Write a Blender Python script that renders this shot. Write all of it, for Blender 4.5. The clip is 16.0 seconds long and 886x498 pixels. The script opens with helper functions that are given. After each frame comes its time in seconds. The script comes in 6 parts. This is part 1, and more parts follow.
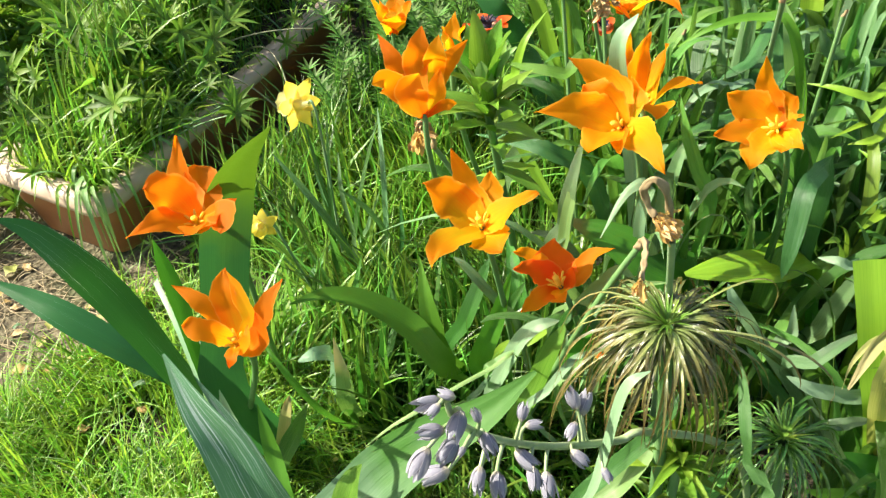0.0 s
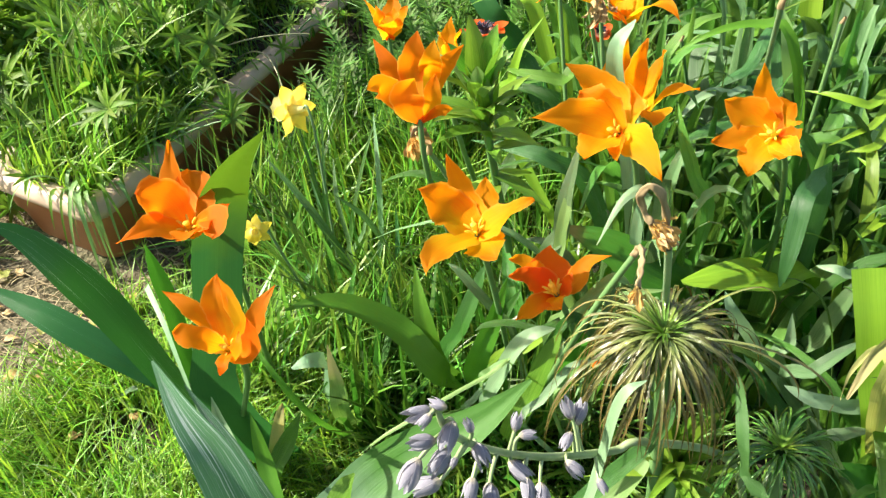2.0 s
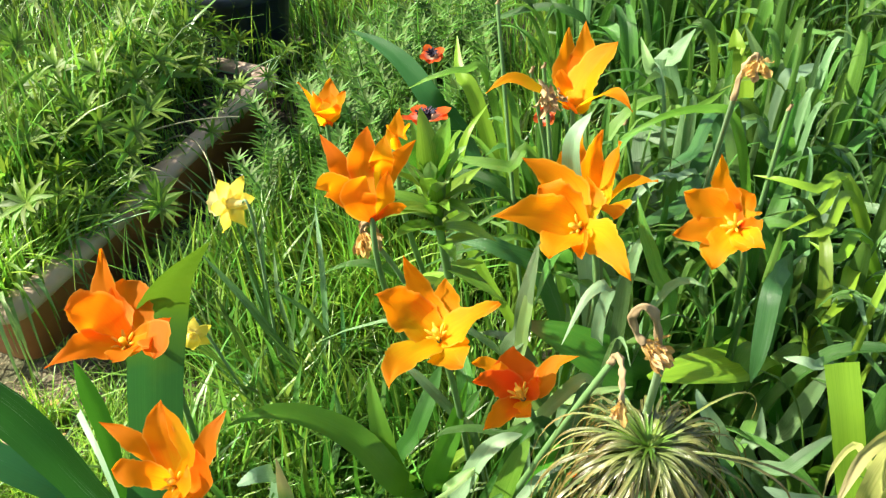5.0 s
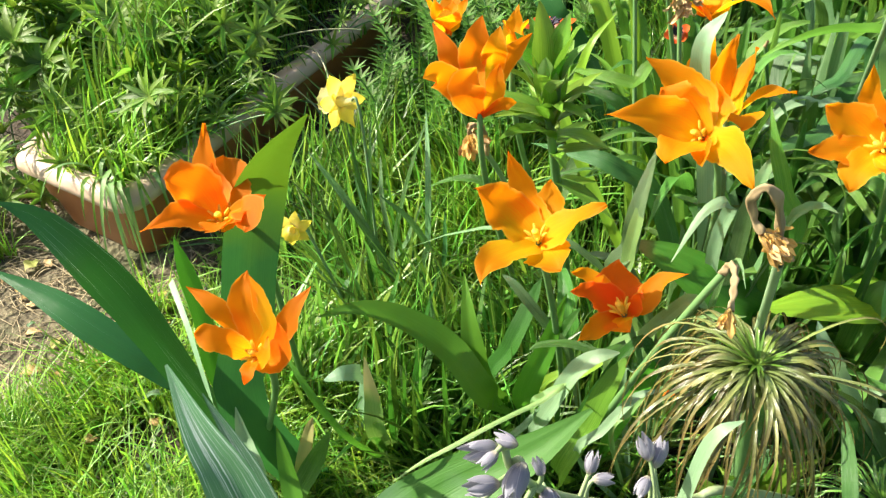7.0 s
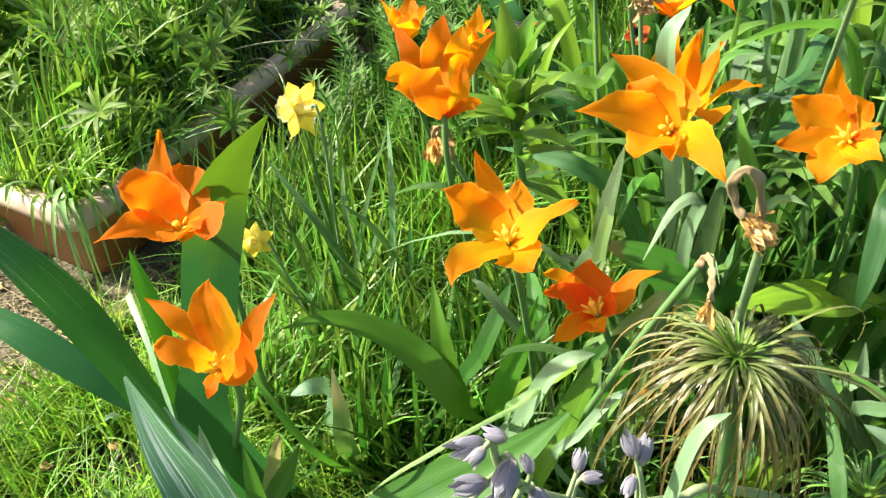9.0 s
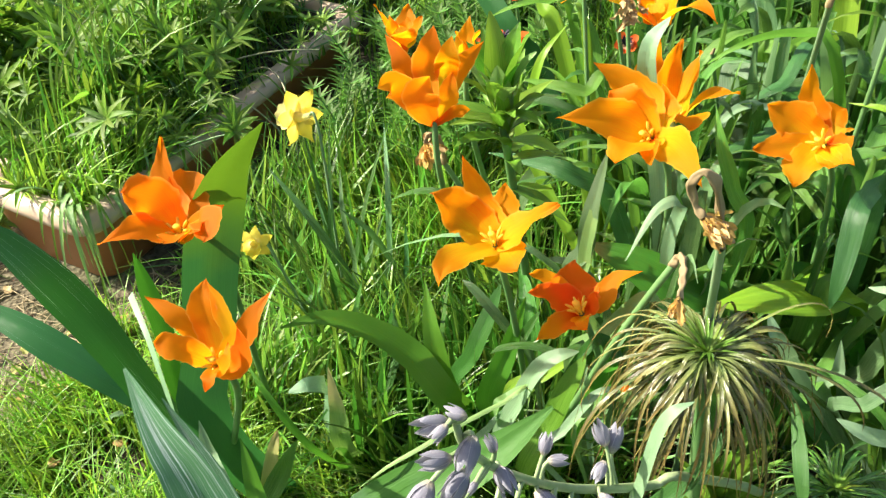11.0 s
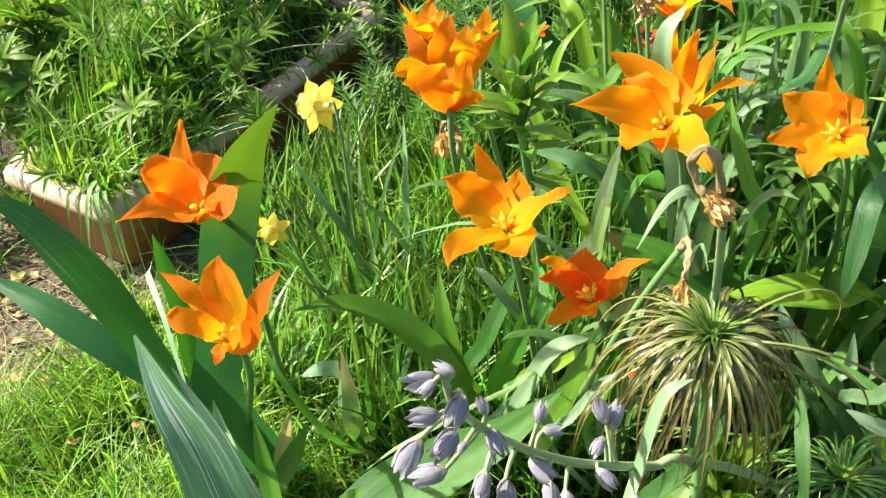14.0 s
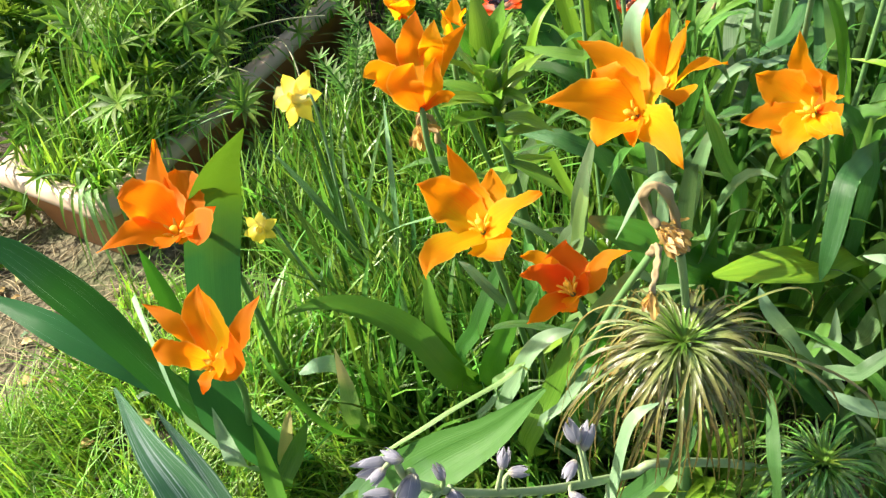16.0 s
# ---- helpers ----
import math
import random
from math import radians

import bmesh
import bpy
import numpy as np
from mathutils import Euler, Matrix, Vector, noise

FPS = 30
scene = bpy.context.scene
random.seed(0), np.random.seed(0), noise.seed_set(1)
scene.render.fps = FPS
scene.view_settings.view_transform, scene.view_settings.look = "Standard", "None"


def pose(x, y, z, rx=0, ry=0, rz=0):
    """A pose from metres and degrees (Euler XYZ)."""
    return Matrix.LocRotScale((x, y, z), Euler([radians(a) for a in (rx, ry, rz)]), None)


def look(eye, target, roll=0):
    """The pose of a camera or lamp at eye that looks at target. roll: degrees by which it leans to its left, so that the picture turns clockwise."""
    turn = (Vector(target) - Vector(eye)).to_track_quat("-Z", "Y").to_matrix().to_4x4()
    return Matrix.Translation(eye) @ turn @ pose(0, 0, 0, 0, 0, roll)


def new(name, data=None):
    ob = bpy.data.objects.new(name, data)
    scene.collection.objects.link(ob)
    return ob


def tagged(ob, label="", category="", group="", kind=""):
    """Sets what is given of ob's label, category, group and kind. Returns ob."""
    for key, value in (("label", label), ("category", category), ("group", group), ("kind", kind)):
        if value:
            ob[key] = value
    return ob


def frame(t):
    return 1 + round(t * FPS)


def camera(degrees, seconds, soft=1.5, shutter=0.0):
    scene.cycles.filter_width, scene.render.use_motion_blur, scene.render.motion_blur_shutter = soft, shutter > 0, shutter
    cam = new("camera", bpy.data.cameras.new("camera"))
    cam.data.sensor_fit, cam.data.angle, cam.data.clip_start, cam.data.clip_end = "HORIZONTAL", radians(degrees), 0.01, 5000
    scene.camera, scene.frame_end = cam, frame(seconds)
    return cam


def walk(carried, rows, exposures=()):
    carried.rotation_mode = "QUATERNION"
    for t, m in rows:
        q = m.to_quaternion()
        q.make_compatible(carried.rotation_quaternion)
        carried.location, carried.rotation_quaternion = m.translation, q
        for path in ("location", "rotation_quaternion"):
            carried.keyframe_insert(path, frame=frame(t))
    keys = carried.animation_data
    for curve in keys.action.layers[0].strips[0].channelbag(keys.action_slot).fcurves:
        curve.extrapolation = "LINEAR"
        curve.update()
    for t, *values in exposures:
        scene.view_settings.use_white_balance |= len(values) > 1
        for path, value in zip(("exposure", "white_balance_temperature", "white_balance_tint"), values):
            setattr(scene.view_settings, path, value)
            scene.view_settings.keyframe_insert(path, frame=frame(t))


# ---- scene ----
cam = camera(53.8, 16.0, soft=1.33)
PATH = [
    (0, (0.227, 0.05, 0.833), (-0.374, 1.398, -0.517), -4.4),
    (0.5, (0.224, 0.045, 0.83), (-0.371, 1.401, -0.514), -4.1),
    (1, (0.224, 0.043, 0.83), (-0.381, 1.39, -0.52), -4.4),
    (1.5, (0.223, 0.043, 0.829), (-0.378, 1.393, -0.518), -4.1),
    (2, (0.227, 0.056, 0.828), (-0.372, 1.415, -0.511), -4.0),
    (2.5, (0.228, 0.063, 0.837), (-0.362, 1.438, -0.49), -3.4),
    (3, (0.226, 0.061, 0.837), (-0.355, 1.455, -0.474), -3.3),
    (3.5, (0.226, 0.06, 0.838), (-0.347, 1.476, -0.454), -3.2),
    (3.7, (0.226, 0.058, 0.84), (-0.346, 1.491, -0.432), -3.0),
    (5.8, (0.112, 0.113, 0.802), (-0.289, 1.631, -0.438), -0.7),
    (6, (0.098, 0.098, 0.781), (-0.329, 1.609, -0.458), -0.2),
    (6.5, (0.145, 0.103, 0.773), (-0.447, 1.53, -0.497), -1.2),
    (7, (0.193, 0.097, 0.772), (-0.494, 1.447, -0.534), -3.2),
    (7.5, (0.22, 0.099, 0.768), (-0.5, 1.421, -0.55), -4.0),
    (8, (0.21, 0.11, 0.774), (-0.519, 1.42, -0.549), -4.1),
    (8.5, (0.196, 0.121, 0.767), (-0.474, 1.478, -0.54), -3.2),
    (9, (0.184, 0.1, 0.752), (-0.429, 1.512, -0.525), -2.6),
    (11.3, (0.211, 0.084, 0.766), (-0.432, 1.499, -0.492), -3.3),
    (11.5, (0.213, 0.084, 0.762), (-0.439, 1.504, -0.486), -3.2),
    (12, (0.215, 0.085, 0.761), (-0.44, 1.506, -0.484), -3.2),
    (12.5, (0.216, 0.08, 0.762), (-0.45, 1.496, -0.484), -3.2),
    (13, (0.219, 0.079, 0.761), (-0.46, 1.489, -0.483), -3.4),
    (13.5, (0.223, 0.078, 0.759), (-0.471, 1.479, -0.488), -3.6),
    (14, (0.225, 0.075, 0.756), (-0.473, 1.471, -0.495), -3.6),
    (14.5, (0.229, 0.077, 0.763), (-0.491, 1.448, -0.503), -4.6),
    (15, (0.233, 0.093, 0.779), (-0.489, 1.409, -0.542), -7.0),
    (15.5, (0.24, 0.118, 0.812), (-0.474, 1.389, -0.558), -8.8),
    (16, (0.241, 0.12, 0.801), (-0.457, 1.398, -0.57), -8.8),
]
walk(cam, [(t, look(eye, target, roll)) for t, eye, target, roll in PATH])

# ---- world and sun ----
world = bpy.data.worlds.new("sky")
scene.world = world
world.use_nodes = True
SUN_ELEV, SUN_AZ = radians(41), radians(-98)   # azimuth from +y, clockwise seen from above
sky = world.node_tree.nodes.new("ShaderNodeTexSky")
sky.sky_type, sky.sun_disc = "NISHITA", False
sky.sun_elevation, sky.sun_rotation = SUN_ELEV, SUN_AZ
sky.dust_density, sky.ozone_density = 4.0, 0.6
world.node_tree.links.new(sky.outputs[0], world.node_tree.nodes["Background"].inputs[0])
world.node_tree.nodes["Background"].inputs[1].default_value = 0.09
sun = new("sun", bpy.data.lights.new("sun", "SUN"))
sun.data.energy, sun.data.angle, sun.data.color = 5.0, radians(0.55), (1.0, 0.93, 0.78)
to_sun = Vector((math.sin(SUN_AZ) * math.cos(SUN_ELEV), math.cos(SUN_AZ) * math.cos(SUN_ELEV), math.sin(SUN_ELEV)))
sun.matrix_world = look(to_sun * 5, (0, 0, 0))
scene.view_settings.exposure = 1.29


# ---- materials ----
def node_mat(name):
    m = bpy.data.materials.new(name)
    m.use_nodes = True
    return m, m.node_tree.nodes, m.node_tree.links, m.node_tree.nodes["Principled BSDF"]


def ramp_node(nodes, stops):
    r = nodes.new("ShaderNodeValToRGB")
    while len(r.color_ramp.elements) < len(stops):
        r.color_ramp.elements.new(0.5)
    for e, (p, c) in zip(r.color_ramp.elements, stops):
        e.position, e.color = p, (*c, 1)
    return r


def mapped_noise(nodes, links, source, scale, noise_scale=1.0, detail=3.0):
    mp = nodes.new("ShaderNodeMapping")
    mp.inputs["Scale"].default_value = scale
    links.new(source, mp.inputs[0])
    n = nodes.new("ShaderNodeTexNoise")
    n.inputs["Scale"].default_value, n.inputs["Detail"].default_value = noise_scale, detail
    links.new(mp.outputs[0], n.inputs["Vector"])
    return n


def mix_col(nodes, links, a, b, fac, mode="MIX"):
    m = nodes.new("ShaderNodeMix")
    m.data_type, m.blend_type = "RGBA", mode
    for value, slot in ((fac, 0), (a, 6), (b, 7)):
        if isinstance(value, (int, float)):
            m.inputs[slot].default_value = value
        elif isinstance(value, tuple):
            m.inputs[slot].default_value = (*value, 1)
        else:
            links.new(value, m.inputs[slot])
    return m.outputs[2]


def vary_hsv(nodes, links, col, hue=0.02, val=0.35, island=True):
    """Each piece a little different in hue and value."""
    src = nodes.new("ShaderNodeNewGeometry").outputs["Random Per Island"] if island else nodes.new("ShaderNodeObjectInfo").outputs["Random"]
    h = nodes.new("ShaderNodeMapRange")
    h.inputs[3].default_value, h.inputs[4].default_value = 0.5 - hue, 0.5 + hue
    v = nodes.new("ShaderNodeMapRange")
    v.inputs[3].default_value, v.inputs[4].default_value = 1 - val, 1 + val
    mul = nodes.new("ShaderNodeMath")
    mul.operation = "MULTIPLY"
    mul.inputs[1].default_value = 7.31
    fr = nodes.new("ShaderNodeMath")
    fr.operation = "FRACT"
    links.new(src, mul.inputs[0]), links.new(mul.outputs[0], fr.inputs[0])
    links.new(src, h.inputs[0]), links.new(fr.outputs[0], v.inputs[0])
    hs = nodes.new("ShaderNodeHueSaturation")
    links.new(h.outputs[0], hs.inputs["Hue"]), links.new(v.outputs[0], hs.inputs["Value"]), links.new(col, hs.inputs["Color"])
    return hs.outputs[0]


def thin(nodes, links, bsdf, col, amount, tint=(1.0, 1.0, 0.75)):
    """Light that comes through a thin leaf or petal."""
    tr = nodes.new("ShaderNodeBsdfTranslucent")
    links.new(mix_col(nodes, links, col, tint, 1.0, "MULTIPLY"), tr.inputs[0])
    mx = nodes.new("ShaderNodeMixShader")
    mx.inputs[0].default_value = amount
    links.new(bsdf.outputs[0], mx.inputs[1]), links.new(tr.outputs[0], mx.inputs[2])
    links.new(mx.outputs[0], nodes["Material Output"].inputs[0])


def leaf_mat(name, dark, light, rough=0.4, through_light=0.35, veins=60.0, tip=None, hue=0.015, val=0.25, island=False, bloom_glint=None, bloom_glint_at=(0.50, 0.68), bump=0.35, soft_veins=True, gloss=0.5, tint=(1.45, 1.3, 0.8)):
    m, nodes, links, b = node_mat(name)
    uv = nodes.new("ShaderNodeUVMap").outputs[0]
    n = mapped_noise(nodes, links, uv, (veins, 1.2, 1), 1.0, 2.0)
    r = ramp_node(nodes, [(0.22, dark), (0.78, light)] if soft_veins else [(0.36, dark), (0.64, light)])
    links.new(n.outputs[0], r.inputs[0])
    col = r.outputs[0]
    geo = nodes.new("ShaderNodeTexCoord").outputs["Object"]
    big = mapped_noise(nodes, links, geo, (1, 1, 1), 22.0, 4.0)
    col = mix_col(nodes, links, col, mix_col(nodes, links, col, tint, 1.0, "MULTIPLY"), big.outputs[0])
    if bloom_glint:
        f = mapped_noise(nodes, links, uv, (veins * 0.6, 2.0, 1), 1.0, 4.0)
        fr = ramp_node(nodes, [(bloom_glint_at[0], (0, 0, 0)), (bloom_glint_at[1], (1, 1, 1))])
        links.new(f.outputs[0], fr.inputs[0])
        col = mix_col(nodes, links, col, bloom_glint, fr.outputs[0])
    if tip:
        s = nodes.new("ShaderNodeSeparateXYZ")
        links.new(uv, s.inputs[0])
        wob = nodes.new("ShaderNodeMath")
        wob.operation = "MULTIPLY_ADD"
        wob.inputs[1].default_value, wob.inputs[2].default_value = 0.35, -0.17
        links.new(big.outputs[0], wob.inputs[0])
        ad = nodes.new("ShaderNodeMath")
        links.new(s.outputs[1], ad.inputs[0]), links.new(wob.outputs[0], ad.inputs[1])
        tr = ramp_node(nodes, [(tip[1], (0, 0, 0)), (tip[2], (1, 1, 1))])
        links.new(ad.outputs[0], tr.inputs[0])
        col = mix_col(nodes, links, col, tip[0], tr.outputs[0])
    col = vary_hsv(nodes, links, col, hue, val, island)
    links.new(col, b.inputs["Base Color"])
    fine = mapped_noise(nodes, links, geo, (1, 1, 1), 160.0, 3.0)
    rr = nodes.new("ShaderNodeMapRange")
    rr.inputs[3].default_value, rr.inputs[4].default_value = rough - 0.06, rough + 0.18
    links.new(fine.outputs[0], rr.inputs[0]), links.new(rr.outputs[0], b.inputs["Roughness"])
    b.inputs["Specular IOR Level"].default_value = gloss
    bp = nodes.new("ShaderNodeBump")
    bp.inputs["Strength"].default_value, bp.inputs["Distance"].default_value = bump, 0.0012
    links.new(n.outputs[0], bp.inputs["Height"]), links.new(bp.outputs[0], b.inputs["Normal"])
    thin(nodes, links, b, col, through_light)
    return m


def petal_mat(name, base, mid, outer, at=(0.12, 0.42, 0.95), through_light=0.62, streak=(1.03, 0.86, 0.7), edge=None):
    m, nodes, links, b = node_mat(name)
    uv = nodes.new("ShaderNodeUVMap").outputs[0]
    s = nodes.new("ShaderNodeSeparateXYZ")
    links.new(uv, s.inputs[0])
    n = mapped_noise(nodes, links, uv, (34, 1.6, 1), 1.0, 3.0)
    ad = nodes.new("ShaderNodeMath")
    ad.operation = "MULTIPLY_ADD"
    ad.inputs[1].default_value, ad.inputs[2].default_value = 0.28, -0.14
    links.new(n.outputs[0], ad.inputs[0])
    sm = nodes.new("ShaderNodeMath")
    links.new(s.outputs[1], sm.inputs[0]), links.new(ad.outputs[0], sm.inputs[1])
    r = ramp_node(nodes, [(at[0], base), (at[1], mid), (at[2], outer)])
    links.new(sm.outputs[0], r.inputs[0])
    col = mix_col(nodes, links, r.outputs[0], mix_col(nodes, links, r.outputs[0], streak, 1.0, "MULTIPLY"), n.outputs[0])
    if edge:
        wide = nodes.new("ShaderNodeMath")
        wide.operation = "MULTIPLY_ADD"
        wide.inputs[1].default_value, wide.inputs[2].default_value = 2.0, -1.0
        links.new(s.outputs[0], wide.inputs[0])
        size = nodes.new("ShaderNodeMath")
        size.operation = "ABSOLUTE"
        links.new(wide.outputs[0], size.inputs[0])
        rim = ramp_node(nodes, [(0.86, (0, 0, 0)), (1.0, (0.7, 0.7, 0.7))])
        links.new(size.outputs[0], rim.inputs[0])
        col = mix_col(nodes, links, col, edge, rim.outputs[0])
    col = vary_hsv(nodes, links, col, 0.006, 0.06, False)
    links.new(col, b.inputs["Base Color"])
    b.inputs["Roughness"].default_value = 0.62
    b.inputs["Specular IOR Level"].default_value = 0.22
    bp = nodes.new("ShaderNodeBump")
    bp.inputs["Strength"].default_value, bp.inputs["Distance"].default_value = 0.3, 0.0008
    links.new(n.outputs[0], bp.inputs["Height"]), links.new(bp.outputs[0], b.inputs["Normal"])
    thin(nodes, links, b, col, through_light, (1.0, 0.95, 0.9))
    return m


def plain_mat(name, a, c, rough=0.6, scale=40.0, metal=0.0, bump=0.2, dist=0.002, stretch=(1, 1, 1), detail=5.0):
    m, nodes, links, b = node_mat(name)
    geo = nodes.new("ShaderNodeTexCoord").outputs["Object"]
    n = mapped_noise(nodes, links, geo, stretch, scale, detail)
    r = ramp_node(nodes, [(0.32, a), (0.68, c)])
    links.new(n.outputs[0], r.inputs[0])
    big = mapped_noise(nodes, links, geo, stretch, scale * 0.17, 3.0)
    col = mix_col(nodes, links, r.outputs[0], mix_col(nodes, links, r.outputs[0], (0.75, 0.72, 0.68), 1.0, "MULTIPLY"), big.outputs[0])
    links.new(col, b.inputs["Base Color"])
    b.inputs["Roughness"].default_value, b.inputs["Metallic"].default_value = rough, metal
    bp = nodes.new("ShaderNodeBump")
    bp.inputs["Strength"].default_value, bp.inputs["Distance"].default_value = bump, dist
    links.new(n.outputs[0], bp.inputs["Height"]), links.new(bp.outputs[0], b.inputs["Normal"])
    return m


# pale streaks on tulip leaves: waxy bloom plus painted sheen of the sky
M_TULIP_LEAF = leaf_mat("tulip_leaf", (0.042, 0.145, 0.022), (0.12, 0.285, 0.055), 0.30, 0.42, 110, hue=0.02, val=0.5, gloss=0.5, tint=(1.3, 1.2, 0.8), bloom_glint=(0.20, 0.36, 0.18), bloom_glint_at=(0.56, 0.86), soft_veins=False, bump=0.6)
# on both iris materials the pale streaks paint highlights along the leaf
M_IRIS = leaf_mat("iris_leaf", (0.017, 0.110, 0.023), (0.028, 0.145, 0.031), 0.30, 0.28, 130, bloom_glint=(0.30, 0.46, 0.36), bloom_glint_at=(0.66, 0.80), bump=0.2, gloss=0.5, val=0.1, tint=(1.2, 1.15, 0.9))
M_IRIS_STREAK = leaf_mat("streaked_iris_leaf", (0.017, 0.110, 0.023), (0.028, 0.145, 0.031), 0.30, 0.28, 110, bloom_glint=(0.50, 0.66, 0.56), bloom_glint_at=(0.64, 0.76), bump=0.25, gloss=0.5, val=0.1, tint=(1.2, 1.15, 0.9))
M_IRIS_GREEN = leaf_mat("smooth_green_leaf", (0.06, 0.215, 0.020), (0.105, 0.29, 0.034), 0.36, 0.42, 120, bump=0.25, val=0.15, gloss=0.3, tint=(1.3, 1.2, 0.8))
M_GLAUCOUS = leaf_mat("glaucous_leaf", (0.05, 0.155, 0.09), (0.085, 0.21, 0.135), 0.34, 0.25, 44, bloom_glint=(0.55, 0.65, 0.62), bloom_glint_at=(0.54, 0.70), bump=0.5)
M_PALE = leaf_mat("pale_leaf", (0.135, 0.29, 0.08), (0.28, 0.44, 0.18), 0.36, 0.32, 60, val=0.15, tint=(1.2, 1.15, 0.9))
M_FROST = leaf_mat("frosted_leaf", (0.165, 0.32, 0.17), (0.31, 0.46, 0.295), 0.34, 0.28, 80, val=0.15, gloss=0.6, tint=(1.1, 1.1, 0.95))
M_BLUE = leaf_mat("blue_green_leaf", (0.035, 0.135, 0.034), (0.085, 0.22, 0.062), 0.30, 0.28, 90, val=0.2, gloss=0.6, bloom_glint=(0.28, 0.45, 0.31), bloom_glint_at=(0.60, 0.80), tint=(1.2, 1.15, 0.9), soft_veins=False, bump=0.6)
M_LIME = leaf_mat("lime_leaf", (0.15, 0.34, 0.022), (0.24, 0.45, 0.045), 0.33, 0.42, 40, val=0.12, bump=0.2, tint=(1.25, 1.15, 0.8))
M_BRIGHT = leaf_mat("bright_leaf", (0.085, 0.27, 0.025), (0.16, 0.37, 0.05), 0.34, 0.42, 50, val=0.2, tint=(1.25, 1.15, 0.8), soft_veins=False, bump=0.6)
M_LILY = leaf_mat("lily_leaf", (0.09, 0.215, 0.02), (0.20, 0.36, 0.045), 0.33, 0.42, 30, hue=0.02, val=0.35, tint=(1.3, 1.2, 0.8))
M_LUPIN = leaf_mat("lupin_leaf", (0.08, 0.22, 0.03), (0.19, 0.37, 0.06), 0.4, 0.5, 14, hue=0.03, val=0.5, island=True, tint=(1.5, 1.3, 0.7))
M_DARK_WHORL = leaf_mat("spurge_leaf", (0.062, 0.175, 0.034), (0.15, 0.31, 0.075), 0.42, 0.4, 10, val=0.45, island=True, gloss=0.35)
M_ROSETTE = leaf_mat("rosette_leaf", (0.085, 0.15, 0.035), (0.23, 0.30, 0.13), 0.2, 0.30, 10, tip=((0.215, 0.165, 0.055), 0.16, 0.70), val=0.55, gloss=0.85)
M_ROSETTE_GREEN = leaf_mat("young_rosette_leaf", (0.05, 0.18, 0.028), (0.16, 0.36, 0.085), 0.18, 0.25, 12, tip=((0.20, 0.20, 0.07), 0.45, 1.1), val=0.5, gloss=0.9)
M_GRASS = leaf_mat("grass_blade", (0.065, 0.19, 0.03), (0.18, 0.36, 0.075), 0.24, 0.45, 6, hue=0.035, val=0.7, island=True, gloss=0.65, tint=(1.6, 1.35, 0.7))
# darker grass green, with the shade under the tulip leaves painted in
M_GRASS_SHADED = leaf_mat("shaded_grass_blade", (0.030, 0.115, 0.014), (0.075, 0.20, 0.03), 0.28, 0.4, 6, hue=0.02, val=0.4, island=True, gloss=0.5)
M_LAWN = leaf_mat("lawn_blade", (0.105, 0.27, 0.03), (0.235, 0.45, 0.07), 0.28, 0.45, 6, hue=0.03, val=0.6, island=True, gloss=0.6, tint=(1.6, 1.3, 0.65))
M_WITHER = leaf_mat("withered_leaf", (0.34, 0.40, 0.11), (0.52, 0.53, 0.22), 0.55, 0.4, 40, tip=((0.52, 0.43, 0.20), 0.55, 0.95), val=0.15)
M_PALE_TIP = leaf_mat("pale_yellow_tipped_leaf", (0.10, 0.27, 0.06), (0.22, 0.40, 0.13), 0.36, 0.35, 50, tip=((0.62, 0.58, 0.25), 0.62, 0.78), val=0.1)
M_STEM = plain_mat("green_stem", (0.10, 0.24, 0.07), (0.17, 0.32, 0.12), 0.45, 60, stretch=(1, 1, 0.15))
M_GREY_STEM = plain_mat("bluish_stem", (0.16, 0.30, 0.14), (0.26, 0.40, 0.22), 0.45, 60, stretch=(1, 1, 0.15))
M_FRIT_STEM = plain_mat("pale_green_stalk", (0.26, 0.38, 0.16), (0.40, 0.50, 0.27), 0.4, 80)
M_PALE_STEM = plain_mat("pale_runner", (0.30, 0.32, 0.18), (0.42, 0.42, 0.26), 0.5, 80)
M_ORANGE = petal_mat("orange_petal", (0.97, 0.66, 0.01), (0.97, 0.385, 0.004), (0.96, 0.295, 0.003), at=(0.18, 0.54, 1.0), through_light=0.7, edge=(0.98, 0.55, 0.06))
M_GOLD = petal_mat("golden_orange_petal", (0.97, 0.62, 0.01), (0.97, 0.43, 0.005), (0.96, 0.32, 0.003), at=(0.2, 0.55, 1.0), through_light=0.7, edge=(0.98, 0.6, 0.06))
M_TANGERINE = petal_mat("tangerine_petal", (0.97, 0.50, 0.01), (0.96, 0.29, 0.005), (0.95, 0.25, 0.004), at=(0.10, 0.36, 0.95), through_light=0.7, edge=(0.98, 0.45, 0.06))
# this red also paints the shadow lying on the lower tulip
M_RED = petal_mat("red_or_shaded_petal", (0.93, 0.36, 0.01), (0.92, 0.17, 0.006), (0.93, 0.20, 0.006), at=(0.05, 0.25, 0.9), through_light=0.68, edge=(0.98, 0.42, 0.05))
M_DEEP = petal_mat("deep_orange_petal", (0.88, 0.20, 0.004), (0.93, 0.30, 0.003), (0.94, 0.34, 0.003), at=(0.05, 0.4, 0.95), through_light=0.7, edge=(0.98, 0.52, 0.06))
M_SCARLET = petal_mat("scarlet_petal", (0.90, 0.80, 0.66), (0.82, 0.10, 0.02), (0.88, 0.20, 0.04), at=(0.22, 0.55, 0.95))
